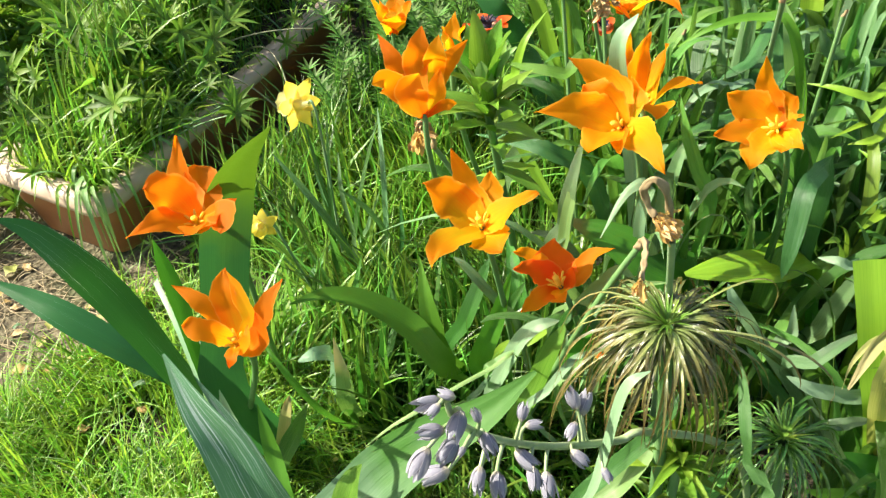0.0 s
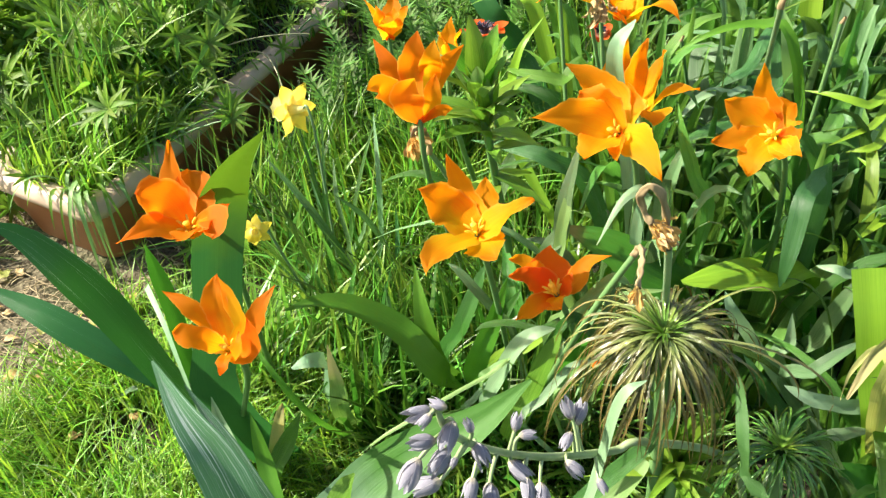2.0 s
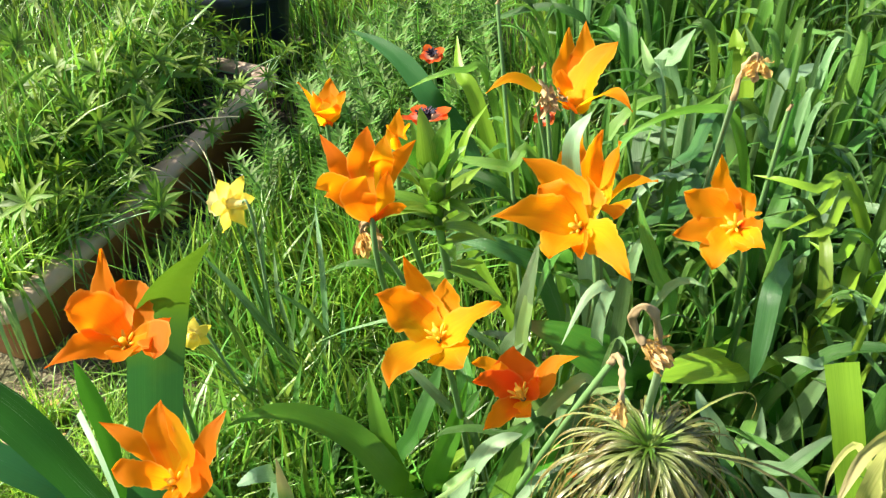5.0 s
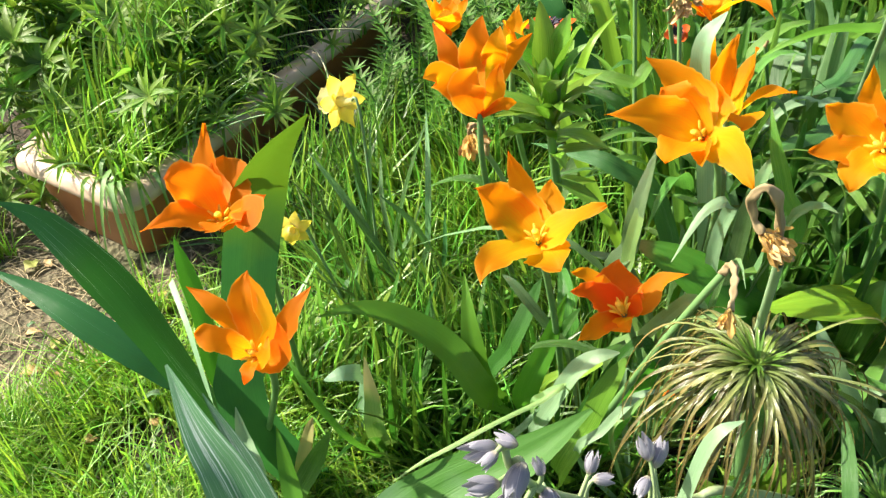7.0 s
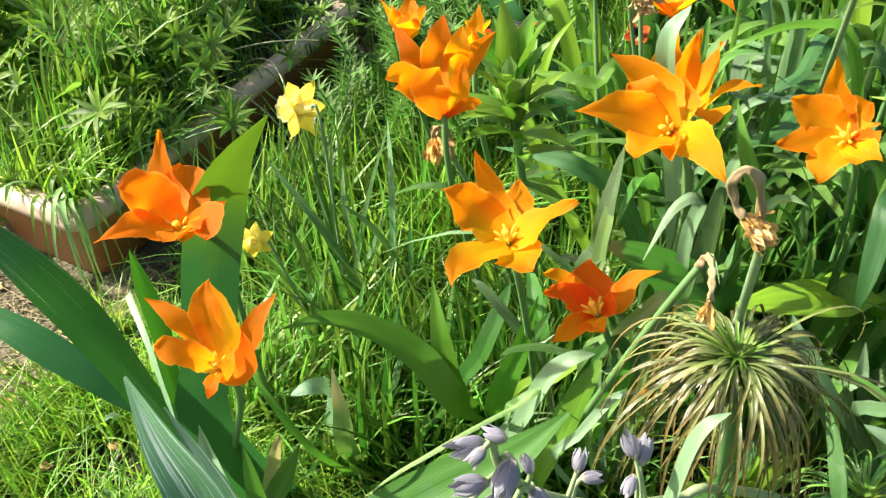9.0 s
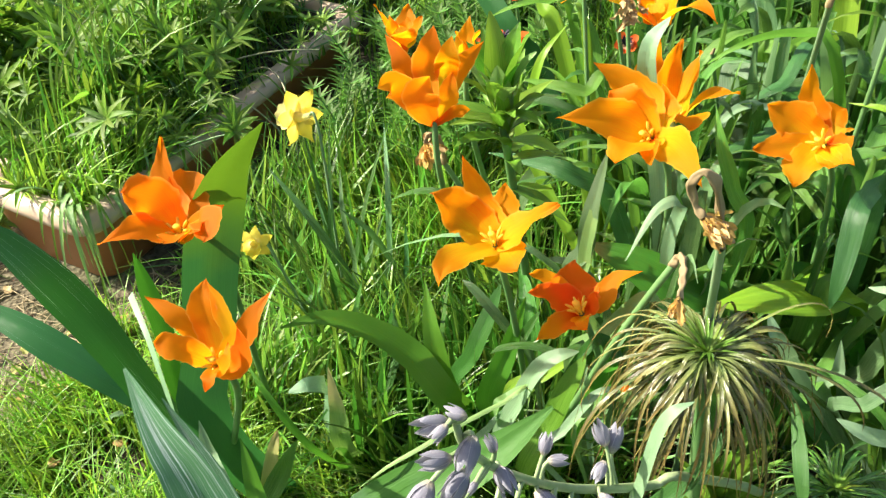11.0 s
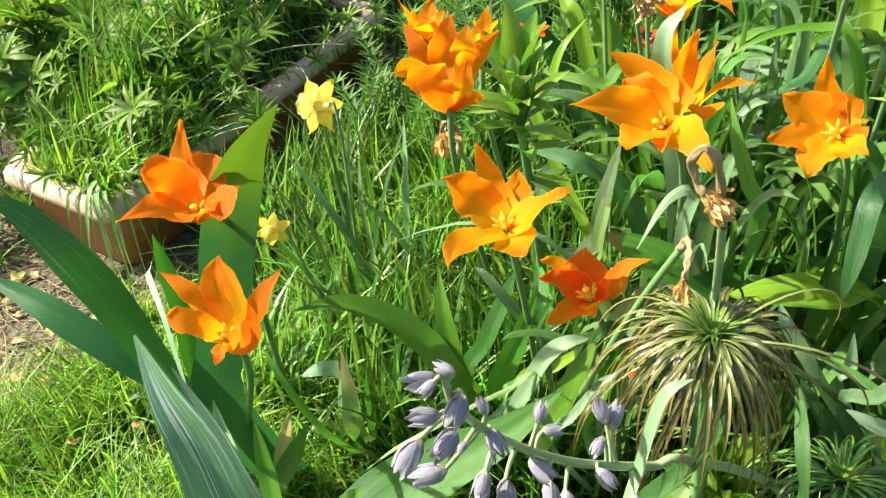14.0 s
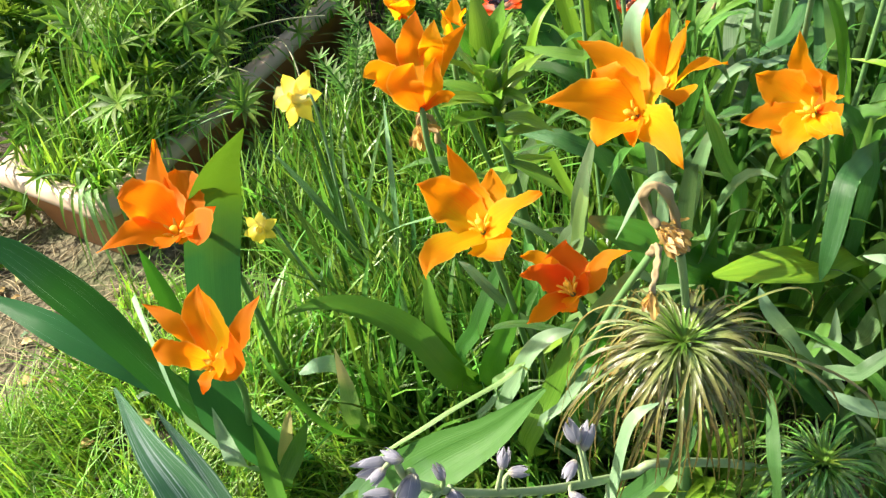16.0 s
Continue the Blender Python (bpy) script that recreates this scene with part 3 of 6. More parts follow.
# the lowest one
tulip((-0.1027, 0.3956, 0.3420), (-0.237, 0.504, -0.0), "orange lily-flowered tulip with pointed petals, cupped, low over the lawn", [
    ([(-0.1114, 0.4045, 0.3620), (-0.1170, 0.4123, 0.3800), (-0.1209, 0.4253, 0.3880)], 0.0178, Q, T),
    ([(-0.0940, 0.4041, 0.3620), (-0.1048, 0.4133, 0.3780), (-0.1169, 0.4217, 0.3890)], 0.0106, Q, G),
    ([(-0.1211, 0.4022, 0.3580), (-0.1356, 0.4020, 0.3720), (-0.1581, 0.4043, 0.3780)], 0.0129, Q, T),
    ([(-0.1125, 0.3876, 0.3560), (-0.1226, 0.3807, 0.3660), (-0.1337, 0.3776, 0.3680)], 0.0148, N, T),
    ([(-0.0956, 0.3803, 0.3510), (-0.0925, 0.3724, 0.3520), (-0.0931, 0.3685, 0.3460)], 0.0090, Q, T),
    ([(-0.0876, 0.4040, 0.3580), (-0.0830, 0.4160, 0.3720), (-0.0769, 0.4331, 0.3820)], 0.0134, Q, T),
    ([(-0.0854, 0.3904, 0.3500), (-0.0796, 0.3967, 0.3640), (-0.0848, 0.4031, 0.3740)], 0.0168, Q, T),
    ([(-0.0926, 0.3845, 0.3500), (-0.0859, 0.3872, 0.3620), (-0.0891, 0.3958, 0.3660)], 0.0091, Q, G)], leaves=0, axis=(0.0, -0.45, 0.85), heart=0.9)
# the middle one
tulip((0.0328, 0.5683, 0.3494), (0.045, 0.66, 0), T_LABEL, [
    ([(0.0128, 0.5918, 0.3655), (-0.0055, 0.6026, 0.3992)], 0.025, P, O),
    ([(0.0296, 0.5956, 0.3578), (0.0265, 0.6118, 0.375)], 0.025, Q, O),
    ([(0.0068, 0.5736, 0.3665), (-0.017, 0.5664, 0.3864)], 0.033, Q, O),
    ([(0.0193, 0.5415, 0.3571), (0.0128, 0.5206, 0.3611), (0.0144, 0.5022, 0.3571)], 0.027, P, O),
    ([(0.0573, 0.5713, 0.374), (0.0805, 0.5707, 0.3966)], 0.025, P, G),
    ([(0.048, 0.5501, 0.3544), (0.0606, 0.5385, 0.3556)], 0.029, Q, G)])
# the dark red-orange one: red paints a neighbour's shadow, gold its lit tips
tulip((0.101, 0.5762, 0.2922), (0.12, 0.66, 0), "tulip painted red-orange for shade, open, lower than its neighbours", [
    ([(0.0897, 0.5959, 0.2974), (0.0856, 0.6106, 0.3139)], 0.034, Q, R),
    ([(0.0774, 0.5797, 0.3017), (0.0606, 0.5696, 0.3082)], 0.024, P, R),
    ([(0.0716, 0.5938, 0.3031), (0.0547, 0.5864, 0.311)], 0.013, Q, G),
    ([(0.1131, 0.5862, 0.2994), (0.1215, 0.6009, 0.3128), (0.1403, 0.6034, 0.3238)], 0.018, P, D),
    ([(0.0897, 0.5522, 0.2973), (0.0788, 0.5308, 0.2972)], 0.021, P, D),
    ([(0.102, 0.5572, 0.2991), (0.1128, 0.5495, 0.3033)], 0.020, Q, O),
    ([(0.1087, 0.5796, 0.3009), (0.1091, 0.5841, 0.3097)], 0.014, Q, R)])
# the pair
tulip((0.1229, 0.6742, 0.3978), (0.13, 0.76, 0), T_LABEL, [
    ([(0.0988, 0.6621, 0.4154), (0.0583, 0.6375, 0.4248)], 0.036, P, O),
    ([(0.1007, 0.6796, 0.4172), (0.0858, 0.686, 0.4263)], 0.033, Q, O),
    ([(0.1002, 0.7064, 0.4177), (0.0671, 0.7083, 0.4365)], 0.031, P, O),
    ([(0.1133, 0.6462, 0.4061), (0.107, 0.6225, 0.4047)], 0.031, Q, G),
    ([(0.1287, 0.6434, 0.4054), (0.132, 0.6295, 0.4027)], 0.012, Q, D),
    ([(0.1473, 0.6485, 0.4086), (0.1715, 0.6085, 0.4064)], 0.027, P, G),
    ([(0.1244, 0.6964, 0.4086), (0.1219, 0.7134, 0.4228)], 0.027, Q, O)])
tulip((0.1329, 0.7304, 0.3852), (0.16, 0.82, 0), "orange tulip close behind another of its kind", [
    ([(0.1084, 0.7648, 0.404), (0.1061, 0.7794, 0.43)], 0.022, P, D),
    ([(0.1209, 0.753, 0.4087), (0.1255, 0.7719, 0.4362)], 0.025, P, O),
    ([(0.1387, 0.7509, 0.4128), (0.1425, 0.761, 0.4333)], 0.023, P, O),
    ([(0.1564, 0.7404, 0.4057), (0.1798, 0.7384, 0.4126)], 0.020, P, O),
    ([(0.1445, 0.7163, 0.398), (0.1479, 0.7013, 0.393)], 0.026, Q, G),
    ([(0.1019, 0.7634, 0.3978), (0.0929, 0.7753, 0.4105)], 0.024, Q, O)])
# to the east
tulip((0.2478, 0.7254, 0.3864), (0.28, 0.83, 0), T_LABEL, [
    ([(0.2339, 0.7468, 0.4066), (0.2266, 0.7517, 0.4386)], 0.021, P, D),
    ([(0.2496, 0.7414, 0.3984), (0.2586, 0.7406, 0.4108)], 0.029, Q, O),
    ([(0.2251, 0.7299, 0.3983), (0.2018, 0.7295, 0.4115)], 0.029, Q, O),
    ([(0.2214, 0.713, 0.3854), (0.1982, 0.7014, 0.3869)], 0.021, Q, O),
    ([(0.2361, 0.7012, 0.3806), (0.2321, 0.6823, 0.3713)], 0.024, Q, G),
    ([(0.2603, 0.7068, 0.3899), (0.2708, 0.6919, 0.392)], 0.017, P, G),
    ([(0.2619, 0.7202, 0.3938), (0.2678, 0.7214, 0.3999)], 0.014, P, D),
    ([(0.254, 0.7045, 0.3861), (0.2548, 0.6937, 0.3845)], 0.015, Q, O)])
# the one that shows its back, shade painted red at its foot
tulip((-0.0515, 0.6574, 0.3880), (-0.06, 0.80, 0), "orange tulip half open, shade painted red at the foot of its petals", [
    ([(-0.0672, 0.6812, 0.4180), (-0.0648, 0.6838, 0.4400), (-0.0647, 0.6947, 0.4560)], 0.0214, U, T),
    ([(-0.0526, 0.6871, 0.4140), (-0.0492, 0.6851, 0.4360), (-0.0499, 0.6970, 0.4480)], 0.0180, U, G),
    ([(-0.0798, 0.6762, 0.4100), (-0.0904, 0.6793, 0.4300), (-0.1075, 0.6910, 0.4440)], 0.0155, U, T),
    ([(-0.0469, 0.6921, 0.4120), (-0.0368, 0.6941, 0.4300), (-0.0243, 0.7031, 0.4440)], 0.0147, U, T),
    ([(-0.0753, 0.6577, 0.4100), (-0.0850, 0.6525, 0.4220), (-0.0968, 0.6481, 0.4180)], 0.0220, U, B),
    ([(-0.0562, 0.6472, 0.4080), (-0.0593, 0.6506, 0.4200), (-0.0559, 0.6623, 0.4280)], 0.0259, U, B),
    ([(-0.0400, 0.6567, 0.4080), (-0.0382, 0.6600, 0.4220), (-0.0386, 0.6681, 0.4320)], 0.0142, U, G),
    ([(-0.0335, 0.6558, 0.4020), (-0.0257, 0.6555, 0.4060), (-0.0197, 0.6581, 0.4060)], 0.0101, U, B)], stamens=False, stem_mat=M_STEM, face=V(0.35, -0.9, 0.15))
tulip((-0.055, 0.7387, 0.4021), (-0.06, 0.90, 0), "small orange tulip half hidden behind another", [
    ([(-0.0611, 0.7569, 0.4156), (-0.0607, 0.7676, 0.4341)], 0.017, P, O),
    ([(-0.0613, 0.7494, 0.4135), (-0.0677, 0.7482, 0.4265)], 0.014, Q, O),
    ([(-0.0538, 0.7527, 0.4141), (-0.0477, 0.7565, 0.4267)], 0.014, Q, O)], stamens=False)
# the small far one
tulip((-0.2344, 0.9775, 0.2767), (-0.20, 1.02, 0), "small orange and yellow tulip, cupped, standing in tall grass", [
    ([(-0.2481, 0.9773, 0.2986), (-0.2637, 0.9701, 0.3335)], 0.018, P, D),
    ([(-0.2391, 0.9978, 0.2934), (-0.2428, 1.021, 0.3157)], 0.026, Q, O),
    ([(-0.2214, 0.9893, 0.2962), (-0.2148, 0.9962, 0.3138)], 0.024, Q, O),
    ([(-0.2382, 0.9647, 0.3009), (-0.2457, 0.9727, 0.3213)], 0.026, Q, D),
    ([(-0.2211, 0.9627, 0.3044), (-0.22, 0.9683, 0.3238)], 0.028, Q, O)], stamens=False)
# the high one at the back, with a withered heart
overblown = tulip((0.0882, 0.8515, 0.4099), (0.12, 0.90, 0), "overblown orange tulip with a withered brown heart", [
    ([(0.0533, 0.8394, 0.4335), (0.028, 0.831, 0.4435), (0.0093, 0.8138, 0.4349)], 0.019, P, O),
    ([(0.0969, 0.8672, 0.4384), (0.1211, 0.8872, 0.4662)], 0.037, Q, G),
    ([(0.0763, 0.8856, 0.4362), (0.071, 0.9087, 0.4664)], 0.028, P, D),
    ([(0.0896, 0.893, 0.4402), (0.0867, 0.9117, 0.4733)], 0.026, P, G),
    ([(0.1131, 0.8399, 0.4322), (0.1314, 0.8319, 0.4399), (0.1472, 0.8162, 0.432)], 0.017, P, O),
    ([(0.0813, 0.8408, 0.4293), (0.0725, 0.8568, 0.4456)], 0.028, Q, D)], stamens=False)
for i in range(22):
    f = Vector((0.0675, 0.8292, 0.4292)) + V(0.008 * math.sin(i * 2.1), 0.005 * math.cos(i * 1.3), 0.008 * math.sin(i * 3.3))
    t = f + V(0.012 * math.sin(i * 1.9), -0.005, 0.016 * math.cos(i * 1.1))
    part("dry_petal", one("leaf", [f, f.lerp(t, 0.5) + V(0.004, -0.005, 0), t], 0.0055, face=V(math.sin(i), -0.6, math.cos(i * 2.0)), shape="lance", fold=0.5, n=8, k=5, wave=0.2, twist=70 * math.sin(i * 1.7), rag=0.15, seed=i), M_BROWN, overblown, "shrivelled brown petal")


# ---- anemone ----
def anemone(c, up, r, label):
    c, up = Vector(c), Vector(up).normalized()
    root = V(c.x + 0.01, c.y + 0.03, 0)
    ob = thing("anemone", root, label, "anemone")
    a = up.cross(V(0.2, 0.9, 0.3)).normalized()
    d = up.cross(a)
    for i in range(8):
        q = i * 0.785 + 0.2
        o = a * math.cos(q) + d * math.sin(q)
        rr = r * (0.9 + 0.2 * (i % 2))
        part("petal", one("leaf", [c, c + o * rr * 0.5 + up * 0.008, c + o * rr + up * (0.004 + 0.006 * (i % 2))], r * 0.75, face=up, shape="round", fold=0.0, cup=0.2, n=8, k=5, wave=0.03, seed=q), M_SCARLET, ob)
    centre = part("centre", one("ball", c + up * 0.006, r * 0.20, 0.8, 10, 6, 0.06), M_ANTHER, ob, "blue-black centre")
    for i in range(26):
        q = i * 2.4
        o = a * math.cos(q) + d * math.sin(q)
        rr = r * (0.26 + 0.10 * (i % 3))
        s = one("tube", [c + up * 0.004, c + o * rr * 0.6 + up * 0.012, c + o * rr + up * 0.013], 0.0006, 0.0012, 5, 3)
        part("stamen", s, M_ANTHER, centre)
    part("stem", one("tube", [root, root.lerp(c, 0.5) + V(0.01, 0, 0), c - up * 0.04, c], 0.003, 0.0025, 7, 10), M_STEM, ob)


anemone((-0.0901, 0.9414, 0.3192), (-0.1, 0.15, 1), 0.029, "scarlet anemone with a white ring and blue-black centre")
anemone((-0.1907, 1.2922, 0.2214), (0.1, -0.3, 1), 0.020, "small red anemone far back among leaves")
anemone((0.0402, 0.9818, 0.3168), (0.1, -0.5, 1), 0.014, "small red anemone bud among stems")


# ---- daffodils ----
def daffodil(c, facing, r, root, label, cup=M_CREAM, nod=0.03):
    c, f = Vector(c), Vector(facing).normalized()
    root = Vector(root)
    ob = thing("daffodil", root, label, "daffodil", "small daffodils")
    a = f.cross(V(0, 0, 1)).normalized()
    d = f.cross(a)
    for i in range(6):
        q = i * math.pi / 3 + 0.35
        o = a * math.cos(q) + d * math.sin(q)
        part("petal", one("leaf", [c, c + o * r * 0.5 - f * 0.002, c + o * r - f * (0.004 + 0.003 * (i % 2))], r * 0.60, face=f, shape="broad", fold=0.15, cup=-0.2, n=10, k=7, wave=0.10, twist=18, seed=q), M_YELLOW, ob)
    rows = []
    for t, rr in ((0, 0.20), (0.3, 0.30), (0.7, 0.34), (1.0, 0.46)):
        rows.append([c + f * (t * r * 0.55) + (a * math.cos(q) + d * math.sin(q)) * r * rr * (1 + 0.10 * t * math.sin(9 * q)) for q in [2 * math.pi * j / 24 for j in range(24)]])
    s = Sheet()
    s.grid(rows, True)
    part("trumpet", s, cup, ob, "pale yellow trumpet")
    part("stem", one("tube", [root, root.lerp(c - f * 0.03, 0.7), c - f * 0.036 + V(0, 0, nod * 0.3), c - f * 0.028 + V(0, 0, nod * 0.5), c - f * 0.020 + V(0, 0, 0.004)], 0.0018, 0.0014, 7, 18), M_GREY_STEM, ob)
    part("tube", one("tube", [c - f * 0.022 + V(0, 0, 0.004), c - f * 0.010, c], 0.0028, 0.0060, 9, 5), M_CREAM, ob)
    for i in range(5):
        q = rng.uniform(0, 6.28)
        o = V(math.cos(q), math.sin(q), 0)
        ln = rng.uniform(0.20, 0.30)
        part("leaf", one("leaf", [root, root + o * 0.02 + V(0, 0, ln * 0.6), root + o * ln * 0.4 + V(0, 0, ln)], 0.008, face=o * -1 + V(0, 0, 0.3), shape="needle", fold=0.3, n=10, k=3), M_TULIP_LEAF, ob)
    return ob


daffodil((-0.2494, 0.7502, 0.305), (-0.95, 0.25, -0.22), 0.032, (-0.215, 0.735, 0), "small pale yellow daffodil with nodding head above the grass")
daffodil((-0.2379, 0.623, 0.2346), (0.3, -0.7, 0.25), 0.019, (-0.20, 0.68, 0), "small yellow daffodil low among grass behind a leaf", M_YELLOW)


# ---- withered heads ----
def spent_head(top, head, root, label, size=0.016, hook=0.02, petals=7, stem=M_GREY_STEM, neck=None, bow=None, way=None, dry=M_DRY):
    top, head, root = Vector(top), Vector(head), Vector(root)
    ob = thing("withered_flower", root, label, "withered flower", "withered flower heads")
    foot = Vector(neck[0]) if neck else top - V(0, 0, 0.03)
    part("stem", one("tube", [root, Vector(bow) if bow else root.lerp(top, 0.6) + V(0, 0, 0.02), foot], 0.0030, 0.0025, 8, 14), stem, ob)
    dry_neck = part("dry_neck", one("tube", neck or [top - V(0, 0, 0.031), top + V(0, 0, hook), top.lerp(head, 0.5) + V(0, 0, hook * 1.3), head + V(0, 0, 0.012), head], 0.0022, 0.0017, 12, 48, 0.32), M_DRY_STEM, ob, "bent dry papery neck")
    d = (head - top).normalized()
    for i in range(petals):
        o = V(rng.uniform(-0.6, 1.1), rng.uniform(-0.9, 0.9), rng.uniform(-0.7, 0.25)).normalized()
        ln = size * rng.uniform(0.5, 1.4)
        if way:
            o, ln = (Vector(way) + 0.75 * o).normalized(), size * rng.uniform(0.8, 2.6)
        part("dry_petal", one("leaf", [head, head + o * ln * 0.6 + V(0, 0, -0.003), head + o * ln + V(0, 0, -size * 0.5)], size * 0.6, face=V(rng.uniform(-1, 1), rng.uniform(-1, 1), 0.6), shape="round", fold=0.6, n=9, k=7, twist=rng.uniform(-90, 90), wave=0.22, rag=0.15, seed=i), M_BROWN if i % 4 == 3 else dry, dry_neck)
    part("ovary", one("ball", head, size * 0.2, 1.2, 8, 5), M_DRY, dry_neck)


spent_head((0.1836, 0.4421, 0.529), (0.1857, 0.4419, 0.503), (0.19, 0.66, 0), "withered daffodil on a bent dry neck, above the rosette", 0.0072, 0.030, 34, way=(1.0, -0.05, -0.1), dry=M_DRY_GOLD, bow=(0.197, 0.56, 0.30),
           neck=Spline([(0.1969, 0.4486, 0.482), (0.1934, 0.4497, 0.502), (0.1889, 0.444, 0.522), (0.1836, 0.4421, 0.529), (0.1783, 0.4423, 0.522), (0.1808, 0.4437, 0.51), (0.1857, 0.4419, 0.503)]))
spent_head((0.1747, 0.5257, 0.408), (0.1789, 0.4785, 0.4157), (0.05, 0.60, 0.0), "withered yellow daffodil hanging from a dry neck", 0.0062, 0.004, 14, stem=M_STEM, way=(-0.1, -0.4, -1.0), dry=M_DRY_GOLD,
           neck=[(0.1679, 0.5285, 0.3971), (0.1711, 0.5343, 0.4106), (0.177, 0.5185, 0.4148), (0.1782, 0.4938, 0.4173), (0.1789, 0.4785, 0.4157)], bow=(0.1241, 0.5036, 0.3098))
spent_head((-0.0680, 0.7096, 0.3420), (-0.0800, 0.6976, 0.3380), (-0.03, 0.84, 0.0), "shrivelled brown daffodil head beside a tulip", 0.0095, 0.006, 34, way=(0.45, -0.2, -0.15), dry=M_DRY_GOLD)
spent_head((0.2303, 0.7953, 0.4980), (0.2423, 0.7913, 0.5060), (0.2238, 1.0886, 0.0), "shrivelled brown daffodil head on a grey-green stem", 0.011, 0.004, 14, bow=(0.2271, 0.9419, 0.2490), dry=M_DRY_GOLD)


# ---- irises by the planter ----
iris = thing("iris_plant", (-0.17, 0.50, 0), "broad dark green leaves of an iris, arching over the lawn", "iris")
SUN_SIDE = V(-0.12, -0.5, 0.8)


def blade(parent, pts, width, mat, face=SUN_SIDE, shape="lance", fold=0.25, wave=0.01, twist=0.0, n=18, k=7, cup=0.0, label="", ribs=0.0, rag=0.03):
    return part("leaf", one("leaf", pts, width, face=face, shape=shape, fold=fold, n=n, k=k, twist=twist, wave=wave, seed=len(bpy.data.objects) * 0.37, cup=cup, ribs=ribs, rag=rag), mat, parent, label)


blade(iris, Spline([(-0.246, 0.501, 0.0), (-0.2386, 0.4667, 0.1200), (-0.2436, 0.4488, 0.2000), (-0.2519, 0.4376, 0.2650), (-0.2657, 0.4340, 0.3050), (-0.2784, 0.4257, 0.3450), (-0.3052, 0.4202, 0.3800), (-0.3253, 0.4074, 0.4000)]), 0.0395, M_IRIS_STREAK, V(0.1, -0.5, 0.85), wave=0.004, shape="sword", rag=0.012)
blade(iris, Spline([(-0.234, 0.493, 0.0), (-0.2680, 0.4780, 0.1300), (-0.2957, 0.4713, 0.1600), (-0.3314, 0.4655, 0.1850), (-0.3818, 0.4629, 0.2120), (-0.4273, 0.4641, 0.2250), (-0.4774, 0.4617, 0.2380)]), 0.0330, M_IRIS, V(0.1, -0.5, 0.85), wave=0.004, shape="sword", rag=0.012)
# upright leaf, its backlit tip and shaded foot painted in
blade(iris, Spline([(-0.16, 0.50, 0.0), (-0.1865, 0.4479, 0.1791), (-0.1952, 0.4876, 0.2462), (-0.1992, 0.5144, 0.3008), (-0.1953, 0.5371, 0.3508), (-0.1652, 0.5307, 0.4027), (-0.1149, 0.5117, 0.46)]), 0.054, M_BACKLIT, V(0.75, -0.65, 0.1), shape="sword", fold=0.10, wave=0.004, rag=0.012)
blade(iris, Spline([(-0.245, 0.506, 0.0), (-0.2800, 0.5135, 0.1200), (-0.2788, 0.5181, 0.2000), (-0.2790, 0.5165, 0.2600), (-0.2770, 0.5121, 0.3000)]), 0.0232, M_IRIS_GREEN, V(0.3, -0.9, 0.3), shape="sword", fold=0.15)
blade(iris, Spline([(-0.246, 0.489, 0.0), (-0.16, 0.40, 0.23), (-0.1400, 0.3796, 0.2850), (-0.1516, 0.3891, 0.3120), (-0.1706, 0.4058, 0.3300), (-0.1899, 0.4215, 0.3370), (-0.2079, 0.4359, 0.3380)]), 0.0063, M_FROST, V(-0.55, -0.5, 0.7), shape="cut", fold=0.1)
blade(iris, Spline([(-0.221, 0.497, 0.0), (-0.1646, 0.4232, 0.1400), (-0.1770, 0.4305, 0.1700), (-0.1845, 0.4384, 0.2000)]), 0.0182, M_FROST, V(0.3, -0.8, 0.5), shape="lance")
front = thing("iris_plant", (0.0, 0.37, 0), "bluish-green bloomy iris leaves at the lawn edge", "iris")
blade(front, Spline([(0.0, 0.37, 0.0), (0.0262, 0.2769, 0.2466), (-0.0103, 0.2736, 0.3293), (-0.0345, 0.2846, 0.3841), (-0.0569, 0.2939, 0.4098), (-0.0828, 0.3096, 0.431)]), 0.035, M_GLAUCOUS, V(0.3, -0.7, 0.6), fold=0.3, label="bloomy blue-green leaf with pale streaks", wave=0.004)
blade(front, Spline([(0.01, 0.38, 0.0), (0.0333, 0.28, 0.2455), (-0.0098, 0.2897, 0.3245), (-0.0455, 0.3084, 0.3651), (-0.0789, 0.3227, 0.3947)]), 0.018, M_GLAUCOUS, V(0.7, -0.6, 0.5), fold=0.3)

# ---- low leaves in the middle ----
mid_plant = thing("tulip_foliage", (0.0, 0.68, 0), "broad tulip leaves without a flower, low in the grass", "tulip leaves")
blade(mid_plant, Spline([(0.0, 0.68, 0.0), (-0.0019, 0.5627, 0.1554), (-0.0424, 0.5664, 0.2003), (-0.0823, 0.5613, 0.2285), (-0.1186, 0.5466, 0.2431), (-0.1467, 0.5216, 0.244)]), 0.026, M_IRIS_GREEN, V(0.0, -0.5, 0.85), fold=0.2)
blade(mid_plant, Spline([(0.0, 0.68, 0.0), (-0.0145, 0.5786, 0.1458), (-0.0296, 0.5804, 0.2065), (-0.0505, 0.614, 0.2504)]), 0.026, M_IRIS_GREEN, V(0.3, -0.9, 0.3), fold=0.3)
blade(mid_plant, Spline([(0.02, 0.68, 0.0), (0.0239, 0.5744, 0.1561), (0.0373, 0.5904, 0.2185), (0.0453, 0.6104, 0.2626)]), 0.022, M_IRIS_GREEN, V(0.3, -0.9, 0.3), fold=0.3)
small = thing("tulip_foliage", (-0.14, 0.60, 0), "small pale young leaves low in the grass", "tulip leaves")
